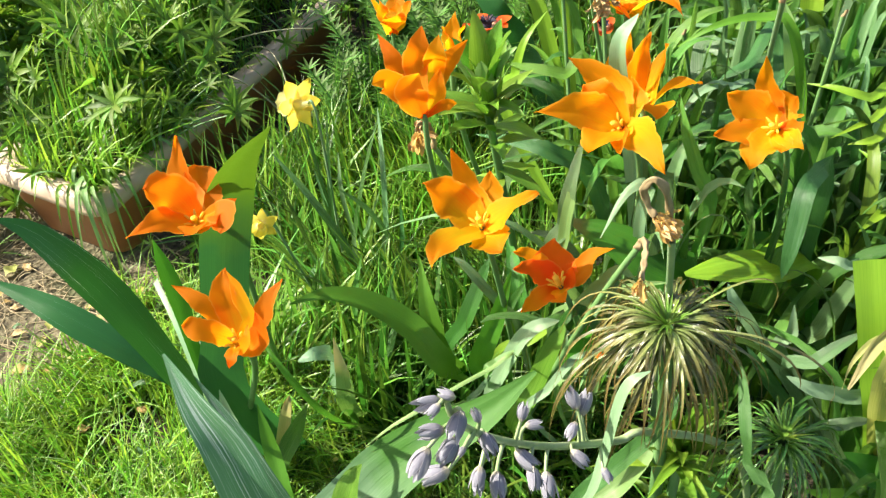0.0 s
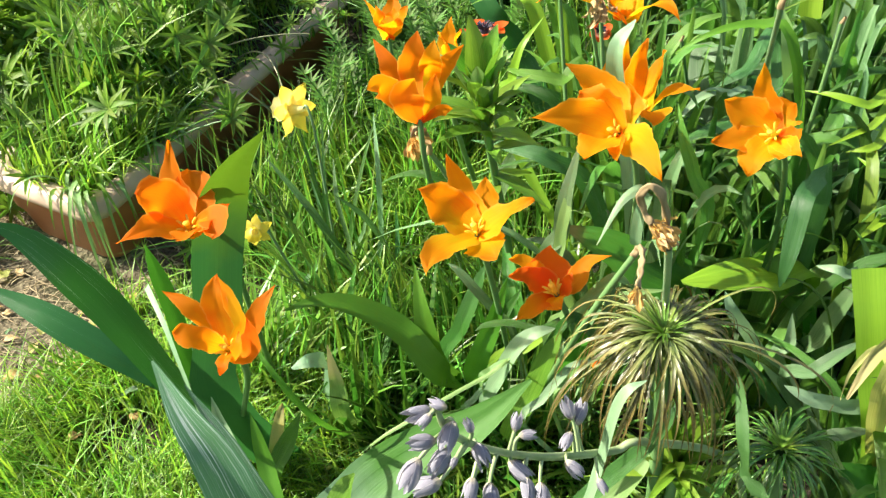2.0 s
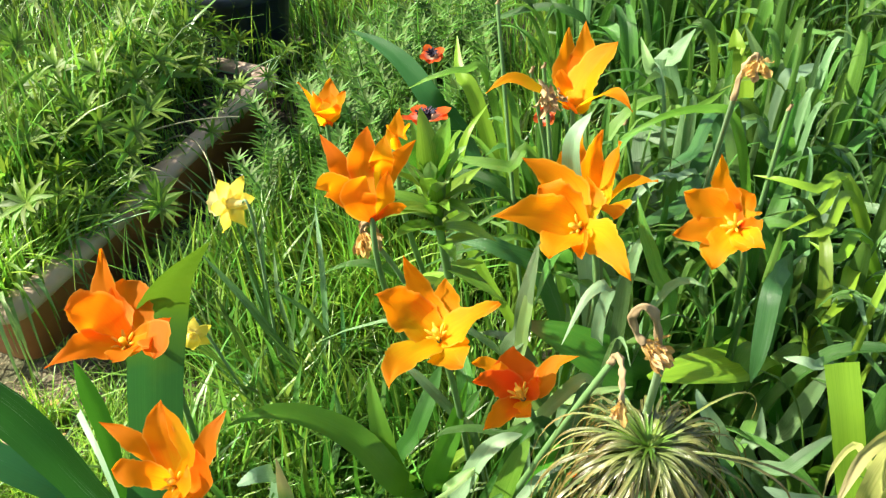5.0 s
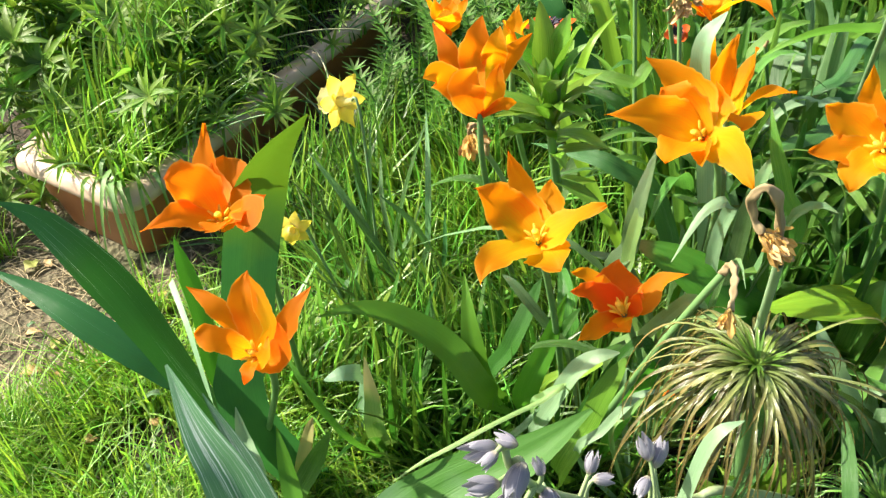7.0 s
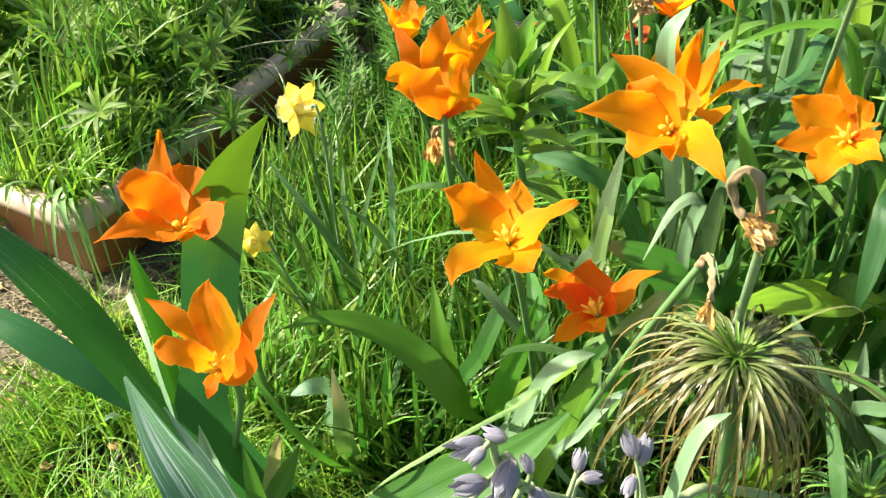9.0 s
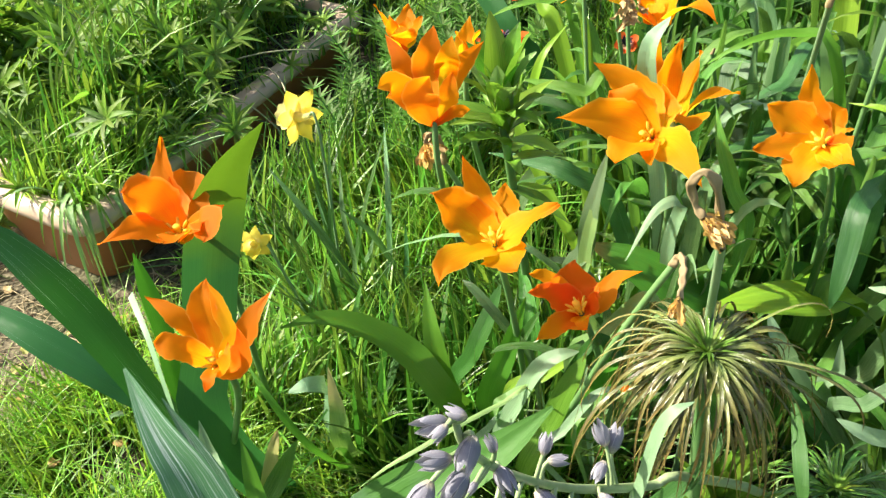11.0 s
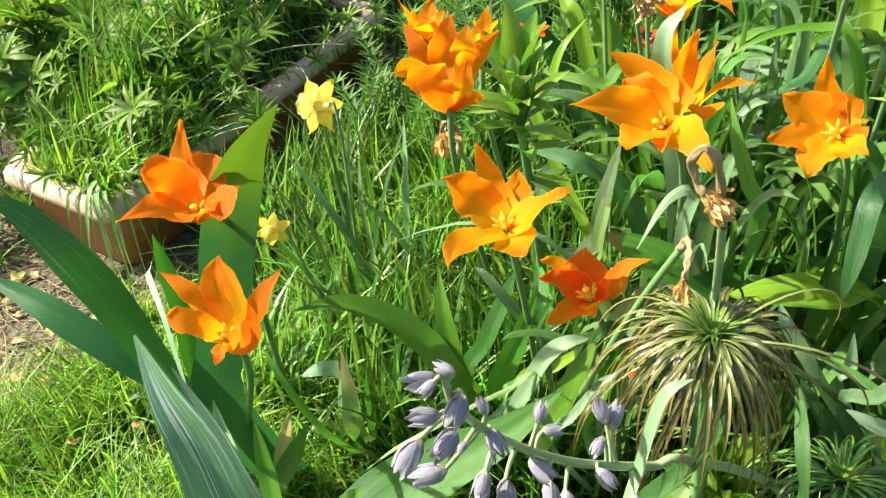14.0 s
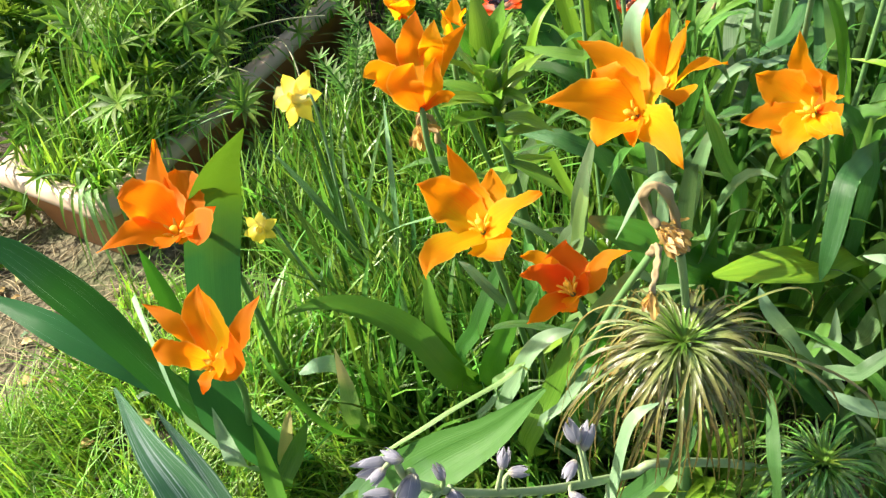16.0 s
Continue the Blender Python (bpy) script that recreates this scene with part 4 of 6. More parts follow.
blade(small, Spline([(-0.108, 0.582, 0.0), (-0.1018, 0.5218, 0.1000), (-0.1098, 0.5305, 0.1450), (-0.1166, 0.5378, 0.1900)]), 0.0196, M_PALE_TIP, V(0.3, -0.8, 0.5), shape="lance", fold=0.15, label="pale leaf with a yellow tip")
blade(small, Spline([(-0.173, 0.586, 0.0), (-0.1328, 0.5567, 0.1300), (-0.1358, 0.5324, 0.1650), (-0.1496, 0.5169, 0.1650)]), 0.0195, M_FROST, V(0.1, -0.5, 0.9), shape="ovate", fold=0.1)
blade(small, Spline([(-0.192, 0.508, 0.0), (-0.1486, 0.4578, 0.1000), (-0.1469, 0.4718, 0.1300), (-0.1459, 0.4855, 0.1500)]), 0.0124, M_WITHER, V(0.3, -0.8, 0.5), shape="strap", wave=0.1, label="yellow-brown dying leaf")
blade(small, Spline([(-0.201, 0.505, 0.0), (-0.1081, 0.3976, 0.1000), (-0.1291, 0.4213, 0.1500), (-0.1481, 0.4415, 0.1900)]), 0.0191, M_IRIS_GREEN, V(0.3, -0.8, 0.5), shape="sword")
blade(small, Spline([(-0.15, 0.52, 0.0), (-0.1456, 0.4448, 0.0800), (-0.1341, 0.4622, 0.1200), (-0.1181, 0.4758, 0.1600)]), 0.0202, M_TULIP_LEAF, V(0.3, -0.8, 0.5), shape="sword")
blade(small, Spline([(-0.10, 0.56, 0.0), (-0.1150, 0.5060, 0.1000), (-0.1360, 0.4970, 0.1400), (-0.1615, 0.4996, 0.1800), (-0.1864, 0.5118, 0.2000)]), 0.0084, M_BRIGHT, V(0.3, -0.8, 0.5), shape="sword")


# ---- straps of the bed ----
def strap_plant(at, label, leaves, mat, group=""):
    ob = thing("tulip_foliage", at, label, "tulip leaves", group)
    for pts, w, *rest in leaves:
        kw = rest[0] if rest else {}
        blade(ob, Spline([Vector(at)] + [Vector(p) for p in pts]), w, kw.pop("mat", mat), **kw)
    return ob


strap_plant((0.03, 0.62, 0), "long pale green straps lying over the bed", [
    ([(0.0427, 0.5400, 0.1500), (0.0597, 0.5422, 0.2050), (0.0742, 0.5476, 0.2450), (0.0894, 0.5534, 0.2620), (0.1044, 0.5640, 0.2620)], 0.0151, {"shape": "strap", "mat": M_FROST}),
    ([(0.1073, 0.5731, 0.2550), (0.1294, 0.5760, 0.2580), (0.1390, 0.5698, 0.2500)], 0.0100, {"shape": "strap", "mat": M_TULIP_LEAF}),
    ([(0.0721, 0.5427, 0.2250), (0.0574, 0.5153, 0.2350), (0.0311, 0.4856, 0.2300), (0.0079, 0.4621, 0.2200), (-0.0121, 0.4442, 0.2100), (-0.0327, 0.4303, 0.1900)], 0.0039, {"shape": "strap"}),
    ([(0.0460, 0.5307, 0.2000), (0.0554, 0.5361, 0.2200), (0.0695, 0.5458, 0.2300)], 0.0077, {"shape": "strap"}),
    ([(0.0308, 0.5223, 0.1600), (0.0429, 0.5228, 0.1900), (0.0502, 0.5377, 0.2000)], 0.0063, {"shape": "strap", "mat": M_SILVER}),
], M_PALE)
strap_plant((0.08, 0.62, 0), "bright green straps of a bulb, leaning apart", [
    ([(0.0743, 0.5180, 0.1400), (0.0910, 0.5340, 0.2000), (0.1020, 0.5474, 0.2400), (0.1113, 0.5605, 0.2650)], 0.0190, {"fold": 0.15, "shape": "strap"}),
    ([(0.1039, 0.5692, 0.1500), (0.1172, 0.5742, 0.2000), (0.1278, 0.5817, 0.2350), (0.1301, 0.5898, 0.2500)], 0.0164, {"shape": "strap", "mat": M_IRIS_GREEN}),
    ([(0.1091, 0.5887, 0.2350), (0.0864, 0.5779, 0.2400), (0.0608, 0.5785, 0.2400), (0.0353, 0.5770, 0.2300), (0.0253, 0.5758, 0.2200)], 0.0068, {"shape": "strap", "mat": M_TULIP_LEAF}),
    ([(0.0529, 0.6130, 0.1800), (0.0394, 0.6014, 0.2200), (0.0180, 0.5993, 0.2500), (0.0001, 0.6031, 0.2650), (-0.0105, 0.6048, 0.2700)], 0.0091, {"shape": "strap", "mat": M_SILVER}),
    ([(-0.0248, 0.6158, 0.1000), (-0.0107, 0.6237, 0.1600), (0.0003, 0.6422, 0.2000), (0.0083, 0.6529, 0.2300)], 0.0185, {"shape": "strap", "mat": M_TULIP_LEAF}),
    ([(0.0174, 0.6454, 0.1200), (0.0342, 0.6438, 0.1800), (0.0498, 0.6412, 0.2200)], 0.0116, {"shape": "strap", "mat": M_TULIP_LEAF}),
    ([(0.0219, 0.6312, 0.1000), (0.0570, 0.6398, 0.1400), (0.0833, 0.6406, 0.1700)], 0.0130, {"shape": "strap", "mat": M_LILY}),
], M_BRIGHT)
strap_plant((0.13, 0.60, 0), "silvery straps folded over at the tip beside a rosette", [
    ([(0.0903, 0.5915, 0.2100), (0.1156, 0.5898, 0.2600), (0.1326, 0.5976, 0.2850), (0.1460, 0.6036, 0.3000), (0.1599, 0.6037, 0.2930)], 0.0119, {"shape": "strap", "mat": M_PALE}),
    ([(0.1309, 0.5948, 0.2000), (0.1405, 0.5895, 0.2500), (0.1446, 0.5971, 0.2800), (0.1480, 0.6012, 0.3000)], 0.0094, {"shape": "strap"}),
    ([(0.1382, 0.6123, 0.1900), (0.1457, 0.6022, 0.2500), (0.1495, 0.6045, 0.2850)], 0.0051, {"shape": "strap", "mat": M_PALE}),
    ([(0.0891, 0.5237, 0.1700), (0.1053, 0.5257, 0.2100), (0.1178, 0.5333, 0.2350), (0.1278, 0.5388, 0.2500), (0.1440, 0.5490, 0.2520)], 0.0079, {"shape": "strap", "mat": M_FROST}),
    ([(0.1111, 0.5388, 0.1900), (0.1216, 0.5442, 0.2200), (0.1312, 0.5468, 0.2400)], 0.0060, {"shape": "strap", "mat": M_PALE}),
    ([(0.1046, 0.5906, 0.2000), (0.1134, 0.5912, 0.2200), (0.1198, 0.5874, 0.2400)], 0.0074, {"shape": "strap", "mat": M_FROST}),
    ([(0.1164, 0.6263, 0.2200), (0.1346, 0.6212, 0.2500), (0.1604, 0.6306, 0.2600), (0.1863, 0.6427, 0.2600)], 0.0072, {"shape": "strap", "mat": M_PALE}),
    ([(0.0959, 0.6771, 0.2000), (0.1040, 0.6754, 0.2200), (0.1110, 0.6769, 0.2400)], 0.0079, {"shape": "strap", "mat": M_TULIP_LEAF}),
    ([(0.1200, 0.7110, 0.2000), (0.1553, 0.6909, 0.2400), (0.1835, 0.7025, 0.2600), (0.2032, 0.7129, 0.2600)], 0.0076, {"shape": "strap", "mat": M_BRIGHT}),
], M_SILVER)
strap_plant((0.12, 0.52, 0), "bluish straps of a fritillary, bent at the tip", [
    ([(0.1706, 0.3915, 0.2700), (0.1812, 0.3888, 0.3450), (0.1858, 0.3901, 0.3950), (0.1914, 0.3901, 0.4180), (0.2007, 0.4009, 0.4180)], 0.0087, {"face": V(-0.55, -0.6, 0.55), "fold": 0.12, "shape": "strap", "mat": M_FROST}),
    ([(0.1562, 0.4249, 0.2100), (0.1811, 0.4274, 0.2650), (0.2049, 0.4300, 0.3150), (0.2178, 0.4382, 0.3450), (0.2220, 0.4465, 0.3600)], 0.0135, {"shape": "lance"}),
    ([(0.1577, 0.4581, 0.1500), (0.1825, 0.4691, 0.1800), (0.2004, 0.4835, 0.2100), (0.2060, 0.4968, 0.2200)], 0.0196, {"shape": "lance", "mat": M_PALE}),
    ([(0.2789, 0.4179, 0.2800), (0.2706, 0.4220, 0.3250), (0.2639, 0.4295, 0.3500), (0.2579, 0.4534, 0.3600), (0.2527, 0.4774, 0.3600)], 0.0111, {"face": V(-0.75, -0.3, 0.6), "fold": 0.1, "shape": "strap"}),
], M_BLUE)
strap_plant((0.12, 0.50, 0), "broad ribbed bluish leaf under the fritillary", [
    ([(-0.0443, 0.3778, 0.1088), (-0.0224, 0.4061, 0.1614), (0.0206, 0.4406, 0.2024), (0.0676, 0.4703, 0.2326), (0.1018, 0.4997, 0.2653)], 0.058, {"fold": 0.2, "shape": "lance", "ribs": 0.012, "k": 17}),
    ([(-0.0197, 0.3586, 0.1374), (-0.0293, 0.3784, 0.1735), (-0.0279, 0.3947, 0.1934), (-0.0207, 0.4037, 0.2076)], 0.030, {"mat": M_BRIGHT}),
], M_RIBBED)
strap_plant((0.16, 0.76, 0), "broad green tulip leaves under the open flowers", [
    ([(0.0774, 0.6541, 0.2395), (0.0844, 0.6517, 0.2945), (0.0853, 0.6534, 0.3272), (0.0902, 0.6796, 0.3758)], 0.017, {"shape": "strap", "mat": M_SILVER}),
    ([(0.0887, 0.6453, 0.2279), (0.0855, 0.6448, 0.2866), (0.0878, 0.6507, 0.3234), (0.0882, 0.6689, 0.3455)], 0.012, {"shape": "strap", "mat": M_PALE}),
    ([(0.1476, 0.6903, 0.2644), (0.1537, 0.6754, 0.3395), (0.1377, 0.6531, 0.3465), (0.1234, 0.6215, 0.3154)], 0.013, {"shape": "lance", "mat": M_FROST}),
    ([(0.1967, 0.7011, 0.2000), (0.1679, 0.6824, 0.2400), (0.1272, 0.6848, 0.2600), (0.0824, 0.6876, 0.2700)], 0.0503, {"shape": "ovate", "fold": 0.15, "ribs": 0.02, "k": 17, "rag": 0.015, "mat": M_OLIVE}),
    ([(0.2065, 0.7079, 0.2795), (0.19, 0.7068, 0.3434), (0.1747, 0.7087, 0.382), (0.1643, 0.7235, 0.4058)], 0.014, {"shape": "strap", "twist": 60}),
    ([(0.125, 0.7603, 0.2898), (0.1098, 0.7453, 0.3765), (0.1042, 0.7357, 0.4397), (0.1162, 0.7508, 0.4634)], 0.018, {"shape": "strap", "mat": M_FROST}),
    ([(0.0817, 0.8205, 0.2000), (0.0321, 0.8025, 0.2600), (-0.0119, 0.7990, 0.2700), (-0.0566, 0.7991, 0.2700)], 0.0210, {"shape": "lance", "mat": M_BLUE}),
    ([(0.0499, 0.8982, 0.3000), (0.0209, 0.8830, 0.3100), (-0.0104, 0.8780, 0.3150), (-0.0485, 0.8888, 0.3100)], 0.0139, {"shape": "strap", "mat": M_BRIGHT}),
    ([(-0.0450, 0.8808, 0.2400), (-0.0381, 0.8859, 0.3000), (-0.0289, 0.8947, 0.3400), (-0.0140, 0.9274, 0.3600)], 0.0139, {"shape": "lance", "mat": M_LIME}),
], M_TULIP_LEAF)
strap_plant((0.30, 0.74, 0), "broad bright green leaf and drooping bluish leaf", [
    ([(0.3017, 0.7469, 0.2200), (0.2694, 0.7053, 0.2500), (0.2342, 0.6761, 0.2620), (0.1977, 0.6551, 0.2620)], 0.0459, {"face": V(-0.2, -0.35, 0.9), "shape": "ovate", "fold": 0.12, "ribs": 0.02, "k": 17, "rag": 0.015, "mat": M_LIME}),
    ([(0.3085, 0.7949, 0.1700), (0.2727, 0.7707, 0.2200), (0.2303, 0.7519, 0.2400)], 0.0287, {"shape": "lance", "mat": M_OLIVE}),
    ([(0.2998, 0.7325, 0.3300), (0.2837, 0.6818, 0.3720), (0.2784, 0.6590, 0.3740), (0.2777, 0.6431, 0.3520), (0.2771, 0.6309, 0.3300), (0.2762, 0.6250, 0.3080)], 0.0161, {"face": V(0.1, -0.75, 0.6), "fold": 0.08, "wave": 0.004, "rag": 0.015, "shape": "strap", "mat": M_BLUE}),
    ([(0.2813, 0.9185, 0.2400), (0.2474, 0.9418, 0.3650), (0.2148, 0.9438, 0.3750), (0.1823, 0.9322, 0.3720), (0.1542, 0.9174, 0.3600), (0.1286, 0.9214, 0.3350)], 0.0113, {"shape": "lance", "mat": M_IRIS_GREEN}),
    ([(0.2329, 0.9584, 0.2500), (0.1967, 0.9075, 0.3100), (0.1716, 0.8840, 0.3150), (0.1526, 0.8507, 0.3000)], 0.0108, {"shape": "strap", "mat": M_FROST}),
    ([(0.2346, 0.9553, 0.2600), (0.2023, 0.8806, 0.2900), (0.1637, 0.8345, 0.2900)], 0.0181, {"shape": "strap"}),
    ([(0.1368, 0.8537, 0.2200), (0.1665, 0.8406, 0.2600), (0.1950, 0.8625, 0.2700)], 0.0158, {"shape": "lance", "mat": M_SILVER}),
    ([(0.2383, 1.0281, 0.3000), (0.2097, 0.9607, 0.3100), (0.1827, 0.9333, 0.3000)], 0.0138, {"shape": "strap"}),
    ([(0.2814, 1.0486, 0.1800), (0.2645, 0.9968, 0.2700), (0.2504, 0.9765, 0.3300), (0.2339, 0.9928, 0.3700)], 0.0211, {"shape": "strap", "mat": M_PALE}),
    ([(0.1955, 1.0385, 0.2000), (0.1809, 0.9947, 0.2800), (0.1743, 0.9951, 0.3300)], 0.0172, {"shape": "lance", "mat": M_SILVER}),
    ([(0.1543, 1.0425, 0.2400), (0.1827, 1.0507, 0.2700), (0.2200, 1.0431, 0.2700)], 0.0249, {"shape": "lance", "mat": M_SILVER}),
    ([(0.3242, 1.0768, 0.2400), (0.2941, 1.0236, 0.3000), (0.2754, 1.0223, 0.3300)], 0.0258, {"shape": "lance"}),
    ([(0.3295, 1.1055, 0.2400), (0.3283, 1.0798, 0.3000), (0.3303, 1.0790, 0.3400)], 0.0225, {"shape": "strap", "mat": M_SILVER}),
    ([(0.2509, 0.7981, 0.2000), (0.2390, 0.7868, 0.2600), (0.2381, 0.7806, 0.3000)], 0.0080, {"shape": "strap", "mat": M_SILVER}),
], M_BLUE)
strap_plant((0.52, 0.86, 0), "narrow bright yellow-green leaves leaning over the bed", [
    ([(0.3738, 0.9114, 0.3100), (0.3298, 0.8733, 0.3400), (0.2974, 0.8749, 0.3450), (0.2703, 0.8842, 0.3400)], 0.0106, {"shape": "lance"}),
    ([(0.3820, 0.9404, 0.3000), (0.3355, 0.8517, 0.3300), (0.3000, 0.8162, 0.3250)], 0.0099, {"shape": "lance"}),
    ([(0.3818, 0.9079, 0.3000), (0.3420, 0.8350, 0.3200), (0.3172, 0.8252, 0.3150)], 0.0120, {"shape": "lance"}),
    ([(0.3925, 0.8740, 0.2800), (0.3565, 0.8210, 0.3000), (0.3305, 0.8419, 0.3000)], 0.0131, {"shape": "lance"}),
    ([(0.3928, 0.8528, 0.2600), (0.3624, 0.7815, 0.2800), (0.3381, 0.7384, 0.2800)], 0.0160, {"shape": "lance"}),
], M_LIME)
strap_plant((0.42, 0.66, 0), "cut yellow-green leaf beside a withering one", [
    ([(0.3785, 0.5823, 0.2000), (0.3612, 0.5894, 0.2600), (0.3468, 0.6015, 0.3100), (0.3341, 0.6211, 0.3500)], 0.0250, {"shape": "cut", "fold": 0.1, "rag": 0.01, "mat": M_LIME}),
    ([(0.3588, 0.5378, 0.2924), (0.3632, 0.5471, 0.3593), (0.3427, 0.5336, 0.3546), (0.3293, 0.506, 0.3254)], 0.015, {"shape": "lance", "mat": M_WITHER, "wave": 0.16, "fold": 0.5, "rag": 0.12, "twist": 50}),
    ([(0.3886, 0.5787, 0.2400), (0.3668, 0.5772, 0.2900), (0.3538, 0.5882, 0.3000), (0.3385, 0.5678, 0.2900), (0.3346, 0.5497, 0.2750)], 0.0066, {"shape": "lance", "wave": 0.1, "rag": 0.1, "twist": 40, "mat": M_WITHER}),
], M_BRIGHT)
strap_plant((0.44, 0.62, 0), "silvery green bulb leaves bent over one another", [
    ([(0.3817, 0.5989, 0.2000), (0.3438, 0.5745, 0.2400), (0.3174, 0.5606, 0.2550), (0.2950, 0.5619, 0.2620)], 0.0128, {"shape": "strap", "mat": M_FROST}),
    ([(0.3041, 0.6140, 0.2000), (0.3169, 0.5992, 0.2450), (0.3318, 0.6090, 0.2600), (0.3511, 0.6279, 0.2650)], 0.0114, {"shape": "strap", "mat": M_SILVER}),
    ([(0.3222, 0.6776, 0.1600), (0.3219, 0.6631, 0.2200), (0.3306, 0.6580, 0.2700), (0.3408, 0.6660, 0.3050)], 0.0167, {"shape": "strap", "mat": M_SILVER}),
    ([(0.3599, 0.6938, 0.2500), (0.3276, 0.6673, 0.3000), (0.3038, 0.6701, 0.3000)], 0.0096, {"shape": "strap", "mat": M_FROST}),
    ([(0.3349, 0.7006, 0.1300), (0.3193, 0.6926, 0.2000), (0.3069, 0.7025, 0.2400)], 0.0140, {"shape": "strap", "mat": M_IRIS_GREEN}),
    ([(0.2768, 0.6303, 0.2200), (0.2593, 0.6150, 0.2600), (0.2441, 0.6098, 0.2850), (0.2354, 0.6148, 0.3000)], 0.0115, {"shape": "strap", "mat": M_FROST}),
    ([(0.3028, 0.6462, 0.1800), (0.2990, 0.6425, 0.2300), (0.2944, 0.6477, 0.2600)], 0.0142, {"shape": "lance", "mat": M_FROST}),
    ([(0.3011, 0.6106, 0.1800), (0.2774, 0.6028, 0.2200), (0.2614, 0.6068, 0.2400)], 0.0130, {"shape": "lance", "mat": M_BLUE}),
    ([(0.3430, 0.5581, 0.2000), (0.3492, 0.5554, 0.2300), (0.3670, 0.5605, 0.2350)], 0.0101, {"shape": "strap", "mat": M_SILVER}),
], M_SILVER)
strap_plant((0.02, 1.05, 0), "broad green bulb leaves at the back of the bed", [
    ([(-0.1038, 1.1500, 0.1700), (-0.1435, 1.1407, 0.2300), (-0.1903, 1.1667, 0.2700), (-0.2399, 1.1865, 0.2900), (-0.2806, 1.1949, 0.3000)], 0.0338, {"shape": "lance", "fold": 0.15, "mat": M_IRIS}),
    ([(-0.0678, 1.1051, 0.2500), (-0.0984, 1.1208, 0.2900), (-0.1169, 1.1724, 0.3200)], 0.0217, {"shape": "lance", "mat": M_LIME}),
    ([(-0.0595, 1.1321, 0.2700), (-0.0906, 1.1129, 0.3000), (-0.1247, 1.0867, 0.3000), (-0.1563, 1.0739, 0.2850)], 0.0127, {"shape": "lance"}),
    ([(-0.0374, 1.1562, 0.2200), (-0.0595, 1.1321, 0.2700), (-0.0445, 1.1340, 0.3100)], 0.0249, {"shape": "lance", "mat": M_TULIP_LEAF}),
], M_BRIGHT)
strap_plant((0.30, 1.10, 0), "sunlit bulb leaves behind the tulips", [
    ([(0.1716, 1.1744, 0.2800), (0.1739, 1.1796, 0.3200), (0.1946, 1.2018, 0.3500)], 0.0309, {"shape": "lance"}),
    ([(0.3083, 1.1957, 0.2800), (0.2796, 1.1999, 0.3200), (0.2530, 1.2107, 0.3600)], 0.0210, {"shape": "lance", "mat": M_PALE}),
    ([(0.2661, 1.2340, 0.2800), (0.2522, 1.2418, 0.3100), (0.2460, 1.2601, 0.3300)], 0.0291, {"shape": "ovate", "mat": M_LIME}),
    ([(0.3127, 1.1654, 0.2800), (0.3253, 1.1818, 0.3100), (0.3621, 1.2248, 0.3100)], 0.0206, {"shape": "strap", "mat": M_FROST}),
    ([(0.1855, 1.1134, 0.2500), (0.2059, 1.1059, 0.2800), (0.2441, 1.1604, 0.2900)], 0.0204, {"shape": "lance", "mat": M_BRIGHT}),
    ([(0.2059, 1.0230, 0.2500), (0.2241, 1.0211, 0.2800), (0.2619, 1.0579, 0.2800)], 0.0203, {"shape": "lance", "mat": M_BLUE}),
    ([(0.3372, 1.0592, 0.2500), (0.3141, 1.0606, 0.2900), (0.3157, 1.0717, 0.3200)], 0.0255, {"shape": "lance", "mat": M_BRIGHT}),
    ([(0.1752, 1.1841, 0.2600), (0.1470, 1.1746, 0.3000), (0.1264, 1.2051, 0.3300)], 0.0242, {"shape": "lance", "mat": M_PALE}),
], M_SILVER)
strap_plant((-0.06, 0.74, 0), "upright grey-green daffodil leaves in the grass", [
    ([(-0.1572, 0.7439, 0.0800), (-0.1568, 0.7499, 0.1500), (-0.1618, 0.7690, 0.2200), (-0.1853, 0.8181, 0.2700)], 0.0079, {"shape": "strap"}),
    ([(-0.1726, 0.7179, 0.0800), (-0.1920, 0.7071, 0.1500), (-0.2266, 0.7077, 0.2100), (-0.2779, 0.7213, 0.2550)], 0.0097, {"shape": "strap", "mat": M_BLUE}),
    ([(-0.1844, 0.7352, 0.0800), (-0.1972, 0.7384, 0.1400), (-0.2034, 0.7385, 0.2000), (-0.2129, 0.7598, 0.2400)], 0.0073, {"shape": "strap"}),
    ([(-0.1408, 0.7598, 0.0800), (-0.1501, 0.7424, 0.1400), (-0.1679, 0.7297, 0.1900), (-0.1952, 0.7204, 0.2200)], 0.0072, {"shape": "strap", "mat": M_BLUE}),
    ([(-0.1522, 0.7456, 0.0600), (-0.1370, 0.7475, 0.1300), (-0.1337, 0.7490, 0.2000)], 0.0082, {"shape": "strap", "mat": M_BLUE}),
    ([(-0.2068, 0.7608, 0.0600), (-0.1955, 0.7738, 0.1200), (-0.1791, 0.7848, 0.1700)], 0.0071, {"shape": "strap"}),
    ([(-0.2266, 0.7545, 0.0600), (-0.2381, 0.7605, 0.1200), (-0.2552, 0.7680, 0.2000)], 0.0064, {"shape": "strap"}),
], M_SILVER)
